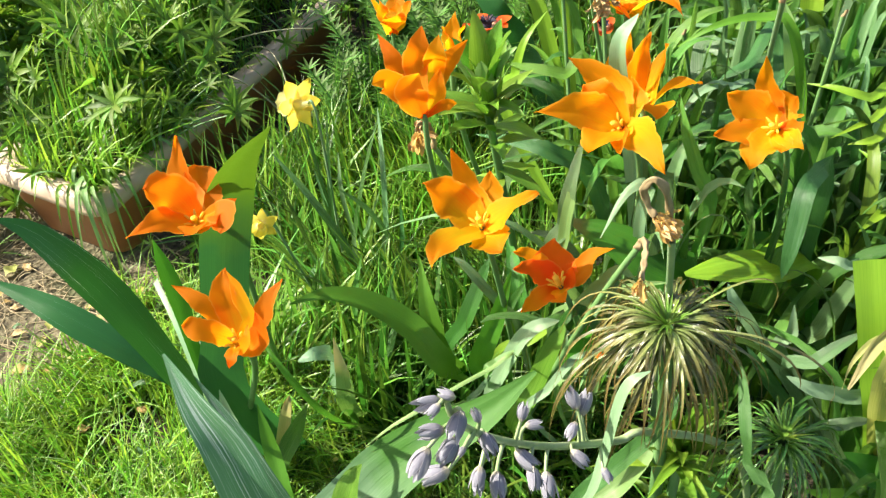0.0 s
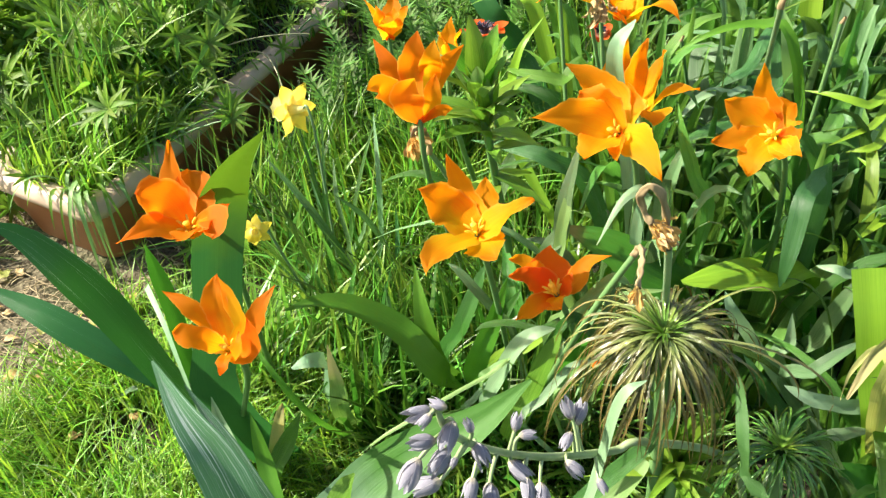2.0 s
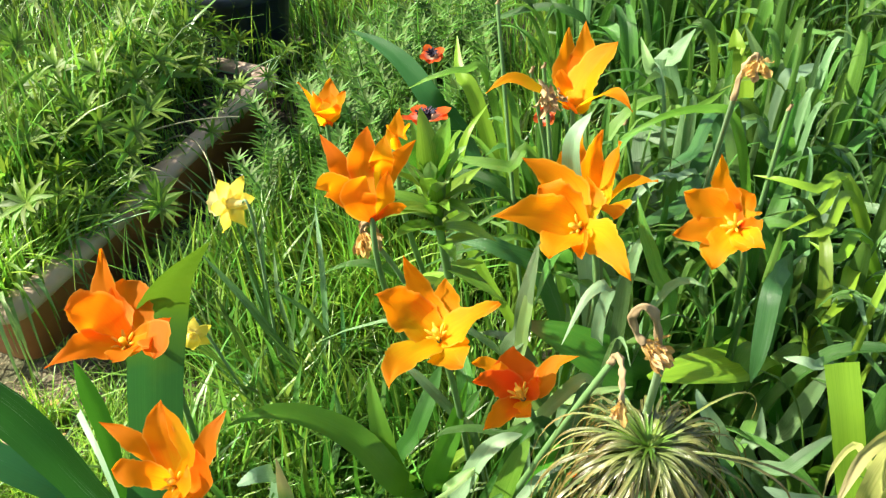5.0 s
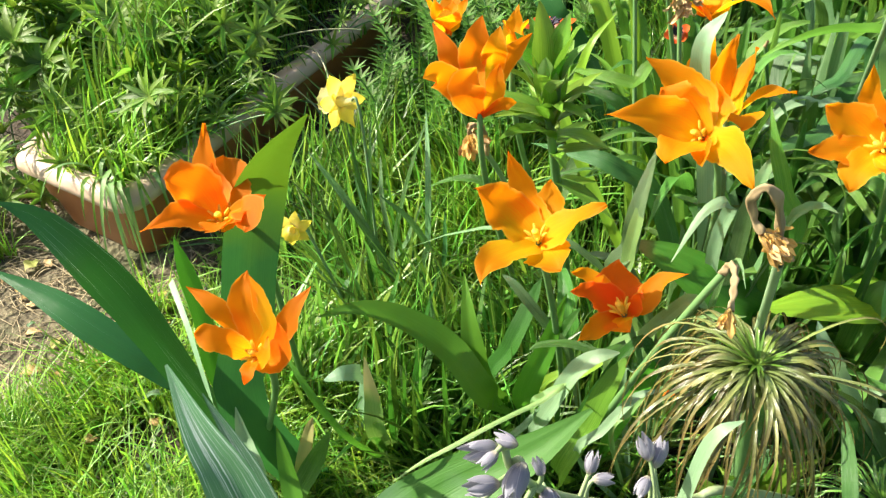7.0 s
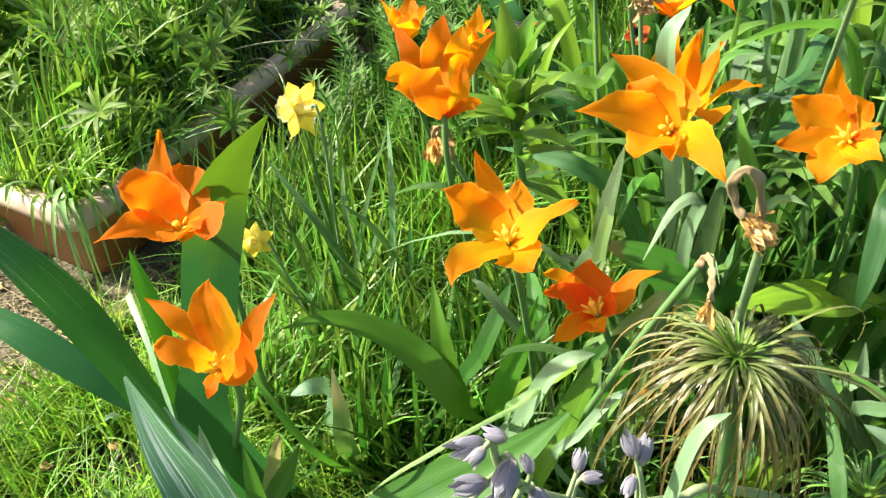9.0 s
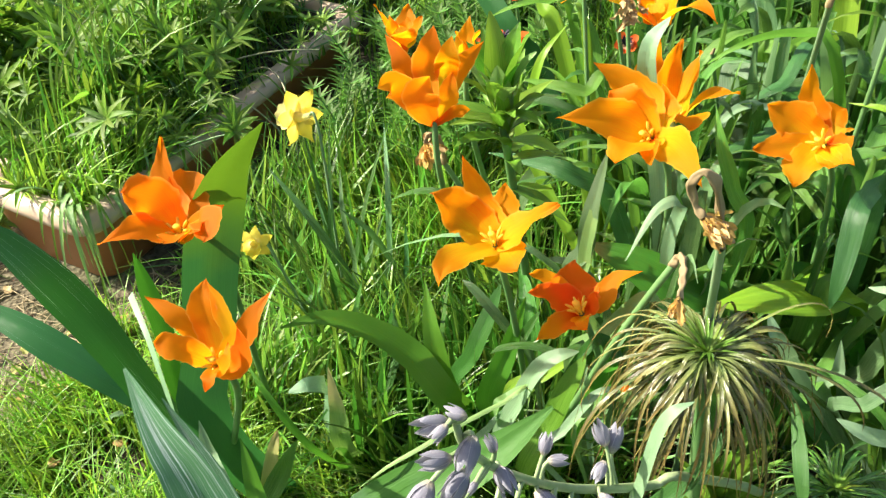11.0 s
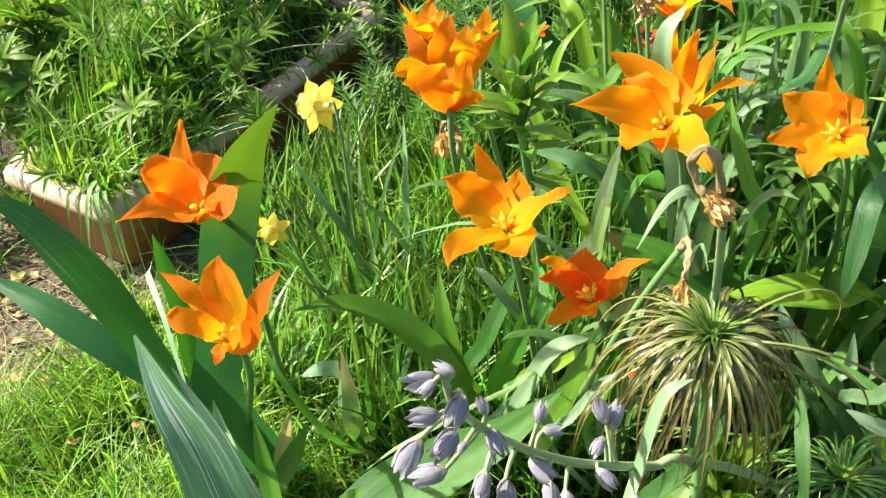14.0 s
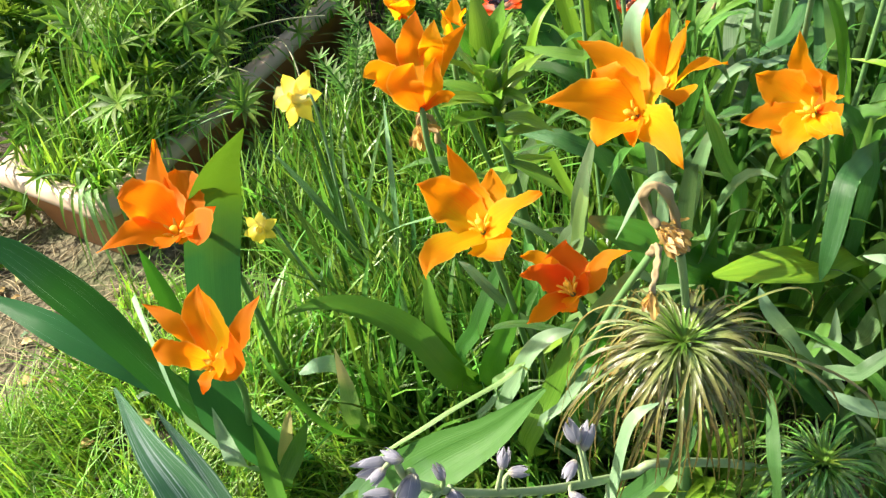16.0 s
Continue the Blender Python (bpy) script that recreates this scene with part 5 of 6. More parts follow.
strap_plant((-0.10, 0.68, 0), "long green leaves rising among the grass", [
    ([(-0.1530, 0.6454, 0.0600), (-0.1593, 0.6604, 0.1200), (-0.1529, 0.6764, 0.1700)], 0.0085, {"shape": "strap"}),
    ([(-0.1951, 0.6702, 0.0600), (-0.2052, 0.6757, 0.1100), (-0.2293, 0.6850, 0.1500)], 0.0081, {"shape": "strap"}),
    ([(-0.1069, 0.6240, 0.0600), (-0.1013, 0.6419, 0.1200), (-0.1077, 0.6527, 0.1700)], 0.0089, {"shape": "strap", "mat": M_BLUE}),
    ([(-0.0851, 0.6312, 0.0600), (-0.0892, 0.6458, 0.1200), (-0.0823, 0.6623, 0.1600)], 0.0101, {"shape": "strap", "mat": M_IRIS_GREEN}),
    ([(-0.1169, 0.6117, 0.0500), (-0.1320, 0.6243, 0.0900), (-0.1501, 0.6260, 0.1200)], 0.0077, {"shape": "strap"}),
    ([(-0.2396, 0.6964, 0.0600), (-0.2360, 0.7182, 0.1000), (-0.2092, 0.7239, 0.1400)], 0.0077, {"shape": "strap", "mat": M_SILVER}),
], M_TULIP_LEAF)
strap_plant((0.42, 0.54, 0), "low dark green leaves under the rosettes", [
    ([(0.4366, 0.5987, 0.1000), (0.3883, 0.5762, 0.1500), (0.3491, 0.5700, 0.1700)], 0.0367, {"shape": "lance"}),
    ([(0.4332, 0.5916, 0.0600), (0.3865, 0.5816, 0.0900), (0.3411, 0.5666, 0.1100)], 0.0336, {"shape": "lance"}),
    ([(0.2472, 0.5330, 0.0500), (0.2623, 0.5546, 0.0900), (0.2785, 0.5721, 0.1200)], 0.0237, {"shape": "lance", "mat": M_TULIP_LEAF}),
    ([(0.2665, 0.5393, 0.0400), (0.3001, 0.5710, 0.0700), (0.3310, 0.5880, 0.0900)], 0.0273, {"shape": "lance", "mat": M_TULIP_LEAF}),
    ([(0.2140, 0.5214, 0.0500), (0.2263, 0.5390, 0.0800), (0.2505, 0.5535, 0.1000)], 0.0217, {"shape": "lance"}),
], M_IRIS_GREEN)


# ---- drooping rosettes ----
def rosette(c, root, count, ln, mat, label, seed):
    r = random.Random(seed)
    c, root = Vector(c), Vector(root)
    ob = thing("rosette_plant", root, label, "plant", "drooping rosettes")
    part("stem", one("tube", [root, root.lerp(c, 0.5) + V(0.01, 0, 0), c - V(0, 0, 0.004)], 0.006, 0.005, 9, 8), M_STEM, ob)
    for i in range(count):
        q = i * 2.39996 + r.uniform(-0.25, 0.25)
        t = (i + 0.5) / count
        o = V(math.cos(q), math.sin(q), 0)
        l = ln * r.uniform(0.75, 1.2) * (0.50 + 0.50 * t ** 0.5)
        rise = (1 - t) * 0.20 + r.uniform(0.02, 0.10)
        reach = r.uniform(0.38, 0.62)
        drop = (0.35 + 0.65 * t) * r.uniform(0.45, 1.05)
        if r.random() < 0.05 and o.x > 0.5 and o.y > -0.3:
            l, reach, drop = l * 1.3, 0.8, 0.25
        side = V(-o.y, o.x, 0) * r.uniform(-0.22, 0.22) * l
        base = c + o * 0.005 - V(0, 0, 0.010 * t)
        pts = [base, base + o * l * reach * 0.5 + V(0, 0, l * rise), base + o * l * reach * 0.95 + V(0, 0, l * (rise * 0.8 - 0.12 * drop)) + side * 0.3, base + o * l * reach * 1.1 + V(0, 0, l * (rise * 0.3 - 0.5 * drop)) + side * 0.7, base + o * l * reach * (0.95 + 0.2 * r.random()) - V(0, 0, l * 0.95 * drop) + side]
        s = one("leaf", pts, ln * r.uniform(0.015, 0.025), face=V(0, 0, 1) + o * 0.6, shape="needle", fold=0.45, n=11, k=3, twist=r.uniform(-50, 50), wave=0.1, seed=i)
        part("leaf", s, mat, ob)
    for i in range(26):
        q, l = i * 2.4, ln * r.uniform(0.14, 0.3)
        o = V(math.cos(q), math.sin(q), 0)
        k = r.uniform(0.15, 0.6)
        part("young_leaf", one("leaf", [c, c + o * l * (0.2 + 0.3 * k) + V(0, 0, l * 0.35), c + o * l * (0.3 + k) + V(0, 0, l * 0.55)], 0.0022, face=o * -1 + V(0, 0, 0.6), shape="needle", fold=0.4, n=6, k=3), M_LILY_BRIGHT, ob, "bright green young leaf")
    return ob


rosette((0.2005, 0.4790, 0.378), (0.215, 0.50, 0), 255, 0.110, M_ROSETTE, "rosette of narrow bronze-tipped leaves drooping like a mop", 3)
rosette((0.2999, 0.5088, 0.2506), (0.31, 0.54, 0), 95, 0.095, M_ROSETTE_GREEN, "young dark green rosette of narrow drooping leaves", 5)


# ---- fritillary spike ----
frit = thing("fritillary", (0.26, 0.50, 0), "leaning fritillary spike with dusky grey-purple bells", "fritillary")
FP = Spline([(0.31, 0.58, 0), (0.27, 0.52, 0.20), (0.2044, 0.4304, 0.3189), (0.1865, 0.4092, 0.3293), (0.1604, 0.3602, 0.3776), (0.1452, 0.3264, 0.4183), (0.1343, 0.2932, 0.4659), (0.1267, 0.2736, 0.5018), (0.1243, 0.2704, 0.5217)])
part("stem", one("tube", FP, 0.0036, 0.0014, 9, 40), M_FRIT_STEM, frit)


def bell(at, tip, along, thick=0.48):
    """A small bell of six petals, from its foot on a stalk to its mouth."""
    at, tip, foot = Vector(at), Vector(tip), bez(FP, along)
    ax = (tip - at).normalized()
    ln = (tip - at).length
    stalk = part("stalk", one("tube", [foot, foot.lerp(at, 0.5) + V(0, 0, 0.003) - ax * 0.003, at + ax * 0.001], 0.0013, 0.0010, 7, 6), M_FRIT_STEM, frit)
    a = ax.cross(V(0.3, 0.8, 0.2)).normalized()
    d = ax.cross(a)
    for j in range(6):
        q = math.pi * j / 3 + 40 * at.x
        o = a * math.cos(q) + d * math.sin(q)
        r = ln * thick * (0.62 if j % 2 else 0.54)
        tepal = Spline([at + o * ln * 0.04, at + ax * ln * 0.25 + o * r * 0.8, at + ax * ln * 0.65 + o * r, at + ax * ln * (0.98 + 0.07 * math.sin(j * 2.1 + 90 * at.y)) + o * r * (0.85 + 0.3 * math.sin(j * 1.7 + 60 * at.z))])
        part("petal", one("leaf", tepal, ln * thick * 0.72, face=o, shape="ovate", fold=0.0, cup=-0.3, n=9, k=7, wave=0.05, rag=0.03, seed=j + 50 * at.x), M_BELL, stalk)


bell((0.1308, 0.2661, 0.5289), (0.1226, 0.267, 0.5285), 0.978)
bell((0.1227, 0.2688, 0.52), (0.1142, 0.2591, 0.5234), 0.978)
bell((0.1251, 0.2624, 0.5265), (0.121, 0.2571, 0.5224), 0.978)
bell((0.125, 0.2639, 0.5065), (0.1158, 0.2559, 0.5085), 0.868)
bell((0.1317, 0.271, 0.5134), (0.1305, 0.2593, 0.5051), 0.898)
bell((0.1283, 0.2695, 0.4937), (0.1259, 0.2551, 0.4904), 0.828)
bell((0.1193, 0.2573, 0.4979), (0.1167, 0.2428, 0.4922), 0.858)
bell((0.1268, 0.2624, 0.4764), (0.1141, 0.2556, 0.472), 0.788)
bell((0.1314, 0.2721, 0.4847), (0.1299, 0.2669, 0.4824), 0.788)
bell((0.134, 0.2862, 0.4863), (0.1303, 0.2879, 0.4933), 0.788)
bell((0.1336, 0.2899, 0.4725), (0.1432, 0.2809, 0.4704), 0.758)
bell((0.1441, 0.321, 0.4467), (0.1442, 0.3272, 0.4552), 0.658)
bell((0.1449, 0.3258, 0.4372), (0.1535, 0.3305, 0.435), 0.638)
bell((0.1436, 0.313, 0.4304), (0.1564, 0.3087, 0.4249), 0.638)
bell((0.1351, 0.2782, 0.4532), (0.1382, 0.2681, 0.4529), 0.728)
bell((0.1614, 0.3857, 0.3832), (0.1539, 0.3905, 0.3947), 0.458)
bell((0.1638, 0.3858, 0.3779), (0.164, 0.4002, 0.3846), 0.448)
bell((0.1634, 0.3739, 0.3853), (0.161, 0.3625, 0.3823), 0.468)
bell((0.1651, 0.356, 0.3811), (0.1768, 0.3528, 0.3745), 0.478)
bell((0.1509, 0.315, 0.412), (0.1585, 0.311, 0.404), 0.598)
bell((0.1824, 0.3741, 0.3451), (0.1896, 0.3697, 0.339), 0.420)
bell((0.1362, 0.2785, 0.4612), (0.1368, 0.2701, 0.4515), 0.738)
bell((0.1416, 0.2866, 0.4473), (0.1476, 0.2738, 0.4436), 0.688)
bell((0.1515, 0.3165, 0.4144), (0.1577, 0.3071, 0.4061), 0.598)
bell((0.1565, 0.3289, 0.3933), (0.1635, 0.3168, 0.3856), 0.548)



# ---- grass ----
def in_planter(x, y, grow=0.0):
    p = V(x, y, 0) - PC
    a, b = p.dot(PDX) / PDX.length_squared, p.dot(PDY) / PDY.length_squared
    ga, gb = grow / PDX.length, grow / PDY.length
    return -ga < a < 1 + ga and -gb < b < 1 + gb


def bare(x, y):
    """The worn patch of soil before the planter."""
    return ((x + 0.645) / 0.145) ** 2 + ((y - 0.545) / 0.165) ** 2 + 0.5 * noise.noise(V(x * 12, y * 12, 0)) < 1


def grass(name, label, spots, mat, lo, hi, wlo, whi, bend, seed, base=None):
    """Blades on the given spots, in one mesh."""
    r = np.random.RandomState(seed)
    n, k = len(spots), 5
    p = np.array(spots)
    h = r.uniform(lo, hi, n) * (0.6 + 0.4 * r.rand(n))
    q = 2.2 * np.sin(7 * p[:, 0] + 3) + 2.2 * np.cos(9 * p[:, 1] - 1) + 1.4 * np.sin(11 * (p[:, 0] + p[:, 1])) + r.normal(0, 1.1, n)
    lean = np.abs(r.normal(0.25, 0.28, n)) * bend
    o = np.stack([np.cos(q), np.sin(q), np.zeros(n)], 1)
    sd = q + np.pi / 2 + r.uniform(-0.9, 0.9, n)
    side = np.stack([np.cos(sd), np.sin(sd), np.zeros(n)], 1)
    w = r.uniform(wlo, whi, n)
    verts = np.zeros((n, 2 * k + 1, 3))
    for i in range(k + 1):
        t = i / k
        c = p + o * (h * lean * (0.35 * t + 1.1 * t ** 2.4))[:, None]
        c[:, 2] += h * (t - 0.45 * np.minimum(lean, 1.3) * t ** 2.6)
        if i == k:
            verts[:, 2 * k] = c
        else:
            half = (0.5 * w * (0.75 + 0.25 * min(1, 4 * t)) * (1 - t ** 2.2))[:, None] * side
            verts[:, 2 * i], verts[:, 2 * i + 1] = c - half, c + half
    tri = []
    for i in range(k - 1):
        tri += [(2 * i, 2 * i + 1, 2 * i + 3, 2 * i + 2)]
    stride = 2 * k + 1
    quads = (np.array(tri)[None] + (np.arange(n) * stride)[:, None, None]).reshape(-1, 4)
    tips = (np.array([[2 * k - 2, 2 * k - 1, 2 * k]])[None] + (np.arange(n) * stride)[:, None, None]).reshape(-1, 3)
    me = bpy.data.meshes.new(name)
    me.from_pydata(verts.reshape(-1, 3).tolist(), [], quads.tolist() + tips.tolist())
    uv = me.uv_layers.new(name="UVMap")
    one_u = [0, 0, 1, 0, 1, 1, 0, 1]
    data = np.concatenate([np.tile(np.array(one_u, dtype=np.float32), len(quads)), np.tile(np.array([0, 0.9, 1, 0.9, 0.5, 1], dtype=np.float32), len(tips))])
    uv.data.foreach_set("uv", data)
    me.polygons.foreach_set("use_smooth", np.ones(len(me.polygons), dtype=bool))
    me.materials.append(mat)
    return tagged(new(name, me), label, "grass", kind="stuff")


def scatter(n, x0, x1, y0, y1, keep, seed):
    r = random.Random(seed)
    out = []
    while n > 0:
        n -= 1
        x, y = r.uniform(x0, x1), r.uniform(y0, y1)
        if keep(x, y):
            out.append((x, y, ground_height(x, y) - 0.003))
    return out


def patchy(x, y, f=9.0, cut=-0.25):
    return noise.noise(V(x * f, y * f, 2.2)) > cut


grass("lawn_grass", "short bright yellow-green lawn grass", scatter(25000, -1.0, -0.06, 0.10, 0.66, lambda x, y: not bare(x, y) and patchy(x, y, 12, -0.45) and not in_planter(x, y, 0.02) and x < -0.10 - 0.2 * (y - 0.5), 1), M_LAWN, 0.045, 0.12, 0.0018, 0.0038, 1.5, 11)
grass("tall_grass", "rank green grass between planter and tulips", scatter(9000, -0.47, 0.16, 0.56, 1.5, lambda x, y: not in_planter(x, y, 0.075) and patchy(x, y) and not (x < -0.30 and y < 0.75), 2), M_GRASS, 0.08, 0.23, 0.003, 0.0072, 1.0, 12)
grass("low_grass", "short green grass at the foot of the plants", scatter(9000, -0.50, 0.5, 0.45, 1.4, lambda x, y: not in_planter(x, y, 0.06), 3), M_GRASS, 0.03, 0.09, 0.002, 0.0036, 1.3, 13)
grass("bed_edge_grass", "green grass at the edge of the bed", scatter(4200, -0.22, 0.32, 0.28, 0.62, lambda x, y: patchy(x, y, 14, -0.4), 28), M_GRASS, 0.04, 0.12, 0.0024, 0.0055, 1.2, 38)
grass("bright_grass", "sunlit green grass before the spurge", scatter(1100, -0.40, -0.08, 0.82, 1.06, lambda x, y: not in_planter(x, y, 0.075), 51), M_LAWN, 0.09, 0.19, 0.0028, 0.0055, 0.9, 52)
grass("shaded_grass", "long broad grass blades, painted darker for the shade of the tulip leaves", scatter(700, -0.14, 0.08, 0.53, 0.74, lambda x, y: True, 41), M_GRASS_SHADED, 0.10, 0.22, 0.005, 0.010, 0.8, 42)


def outer(x, y):
    return not (-2.2 < x < 1.2 and 0.95 < y < 3.0) and not (-1.05 < x < 0.75 and 0.0 < y < 1.0)


grass("outer_grass", "rough garden grass all round the bed", scatter(42000, -4.0, 3.6, -2.6, 5.0, outer, 29), M_GRASS, 0.05, 0.13, 0.006, 0.012, 1.3, 39)
grass("far_grass", "rank grass beyond the planter", scatter(14000, -2.2, 1.2, 1.0, 3.0, lambda x, y: not in_planter(x, y, 0.02) and (y > 1.38 or x < -0.85) and patchy(x, y), 4), M_GRASS, 0.10, 0.26, 0.003, 0.0055, 1.0, 14)
grass("far_meadow", "rank grass far behind the bed", scatter(9000, -0.9, 1.0, 1.35, 3.0, lambda x, y: not in_planter(x, y, 0.02) and math.hypot(x + 0.70, y - 1.6) > 0.13, 24), M_GRASS, 0.10, 0.24, 0.003, 0.006, 1.0, 34)
grass("planter_grass", "long grass growing in the planter", [(p[0], p[1], 0.106) for p in scatter(3000, -0.80, -0.45, 0.66, 1.34, lambda x, y: in_planter(x, y, -0.035) and y > 0.80 and noise.noise(V(x * 7, y * 7, 9)) > -0.3 and not (y > 0.98 and x > -0.60), 5)], M_GRASS, 0.05, 0.165, 0.003, 0.0075, 1.1, 15)
grass("pale_planter_grass", "pale long grass along the planter edge", [(p[0], p[1], 0.108) for p in scatter(1700, -0.80, -0.50, 0.66, 1.0, lambda x, y: in_planter(x, y, -0.026) and x > -0.74, 25)], M_LAWN, 0.04, 0.14, 0.0026, 0.0055, 1.7, 35)
grass("planter_turf", "short green growth in the planter", [(p[0], p[1], 0.106) for p in scatter(2600, -0.80, -0.45, 0.66, 1.32, lambda x, y: in_planter(x, y, -0.026), 27)], M_GRASS, 0.02, 0.05, 0.0025, 0.005, 1.4, 37)
grass("planter_stems", "tall yellow-green grass stems in the planter", [(p[0], p[1], 0.106) for p in scatter(900, -0.80, -0.50, 0.85, 1.32, lambda x, y: in_planter(x, y, -0.03) and x < -0.62, 26)], M_GRASS, 0.16, 0.31, 0.0045, 0.009, 0.8, 36)


# ---- lupins ----
def lupin_leaf(s, c, up, r, count, rr):
    a = up.cross(V(0.31, 0.83, 0.2)).normalized()
    d = up.cross(a)
    for i in range(count):
        q = 2 * math.pi * (i + rr.uniform(-0.2, 0.2)) / count
        o = a * math.cos(q) + d * math.sin(q)
        l = r * rr.uniform(0.8, 1.1)
        s.leaf([c, c + o * l * 0.5 + up * l * 0.30, c + o * l + up * l * rr.uniform(0.0, 0.5)], l * 0.19, face=up, shape="lance", fold=0.4, n=5, k=3)


def lupin(at, height, leaves, mat, label, seed, r=0.045, name="lupin", spread=0.13):
    rr = random.Random(seed)
    at = Vector(at)
    ob = thing(name, at, label, name, name + "s")
    for i in range(leaves):
        q = rr.uniform(0, 6.28)
        o = V(math.cos(q), math.sin(q), 0)
        sp = rr.uniform(0.02, spread)
        top = at + o * sp + V(0, 0, height * rr.uniform(0.5, 1.1))
        stalk = part("leaf_stalk", one("tube", [at, at + o * sp * 0.3 + V(0, 0, height * 0.5), top], 0.0016, 0.001, 5, 6), M_STEM, ob)
        s = Sheet()
        lupin_leaf(s, top, (V(0, 0, 1) + o * rr.uniform(0.2, 1.3) + V(rr.uniform(-0.6, 0.6), rr.uniform(-0.8, 0.5), 0)).normalized(), r * rr.uniform(0.7, 1.15), rr.choice((8, 9, 10, 11)), rr)
        part("leaf", s, mat, stalk)
    return ob


rl = random.Random(21)
for i in range(18):
    b = rl.uniform(0.28, 0.97)
    a = rl.uniform(0.25 if b < 0.42 else 0.58, 0.92)
    p = PC + PDX * a + PDY * b
    lupin((p.x, p.y, 0.106), rl.uniform(0.06, 0.15), 9, M_LUPIN, "lupin with fingered green leaves growing in the planter", 100 + i, 0.042, spread=0.09)
for i in range(7):
    p = PC + PDX * rl.uniform(0.25, 0.85) + PDY * rl.uniform(0.2, 0.45)
    lupin((p.x, p.y, 0.106), rl.uniform(0.05, 0.11), 8, M_LUPIN, "young lupin among grass in the planter", 280 + i, 0.040, spread=0.05)
for i, (a, b) in enumerate(((0.13, 0.22), (0.11, 0.30), (0.14, 0.37), (0.10, 0.72), (0.3, 0.93), (0.08, 0.95), (0.5, 0.95), (0.7, 0.93), (0.93, 0.10), (0.97, 0.18), (0.92, 0.26), (0.96, 0.34), (0.88, 0.16))):
    p = PC + PDX * a + PDY * b
    lupin((p.x, p.y, 0.106), rl.uniform(0.05, 0.09), 7, M_LUPIN, "low lupin whose leaves lie over the planter rim", 180 + i, 0.034)
for i, y in enumerate((0.80, 0.86, 0.95, 1.02)):
    lupin((-0.47 + 0.01 * (i % 2), y, 0), 0.05, 5, M_LUPIN, "low lupin in the shade beside the planter", 260 + i, 0.034)
for i in range(30):
    x, y = rl.uniform(-1.45, -0.82), rl.uniform(1.0, 2.1)
    lupin((x, y, 0), rl.uniform(0.14, 0.26), 9, M_LUPIN, "lupin with fingered green leaves behind the planter", 140 + i, 0.055)
for i in range(11):
    x, y = rl.uniform(-1.05, -0.84), rl.uniform(0.79, 1.06)
    lupin((x, y, 0), rl.uniform(0.15, 0.27), 11, M_LUPIN, "leafy lupin shading the end of the planter", 220 + i, 0.055)
for i, (x, y) in enumerate(((-0.87, 0.57), (-0.85, 0.65), (-0.92, 0.63), (-0.88, 0.72), (-0.92, 0.70), (-0.86, 0.78), (-0.95, 0.74))):
    lupin((x, y, 0), rl.uniform(0.05, 0.10), 7, M_LUPIN, "low lupin on the soil beside the planter", 240 + i, 0.045)


grass("tall_stems", "tall yellow-green grass stems leaning beside the planter", scatter(420, -1.15, -0.70, 0.95, 1.45, lambda x, y: not in_planter(x, y, 0.0), 6), M_GRASS, 0.20, 0.38, 0.003, 0.0055, 0.9, 16)
tuft = thing("grass_tuft", (-0.58, 0.73, 0.1), "tuft of long grass hanging over the planter corner", "grass")
for i in range(50):
    if i < 24:      # over the near corner
        q, f = rl.uniform(-2.2, -0.3), V(-0.563 + rl.uniform(-0.06, 0.0), 0.722 + rl.uniform(0.0, 0.05), 0.108)
    else:           # over the long side
        g = rl.uniform(0.03, 0.55)
        q, f = rl.uniform(-1.2, 0.7), PC + PDX * rl.uniform(0.12, 0.25) + PDY * g + V(0, 0, 0.106)
    o, l = V(math.cos(q), math.sin(q), 0), rl.uniform(0.08, 0.17)
    k, drop = rl.uniform(0.3, 0.6), rl.uniform(-0.2, 0.75)
    part("blade", one("leaf", [f, f + V(0, 0, l * 0.4) + o * l * 0.2, f + V(0, 0, l * 0.45) + o * l * k, f + V(0, 0, -l * drop) + o * l * k * 1.3], rl.uniform(0.0045, 0.0085), face=V(0, 0, 1), shape="needle", fold=0.3, n=10, k=3), (M_LAWN, M_PALE, M_PALE)[i % 3], tuft)
for i, (a, b, c, d) in enumerate((((-0.62, 1.00, 0.10), (-0.55, 0.98, 0.20), (-0.46, 0.98, 0.17), (-0.42, 1.02, 0.02)), ((-0.66, 1.06, 0.10), (-0.58, 1.05, 0.18), (-0.50, 1.08, 0.19), (-0.45, 1.13, 0.17)), ((-0.60, 1.12, 0.10), (-0.50, 1.10, 0.19), (-0.44, 1.04, 0.15), (-0.42, 0.97, 0.01)))):
    whole("runner", one("tube", [a, b, c, d], 0.0016, 0.0011, 6, 16), M_PALE_STEM, "thin pale runner hanging over the planter rim", "runner", "runners")


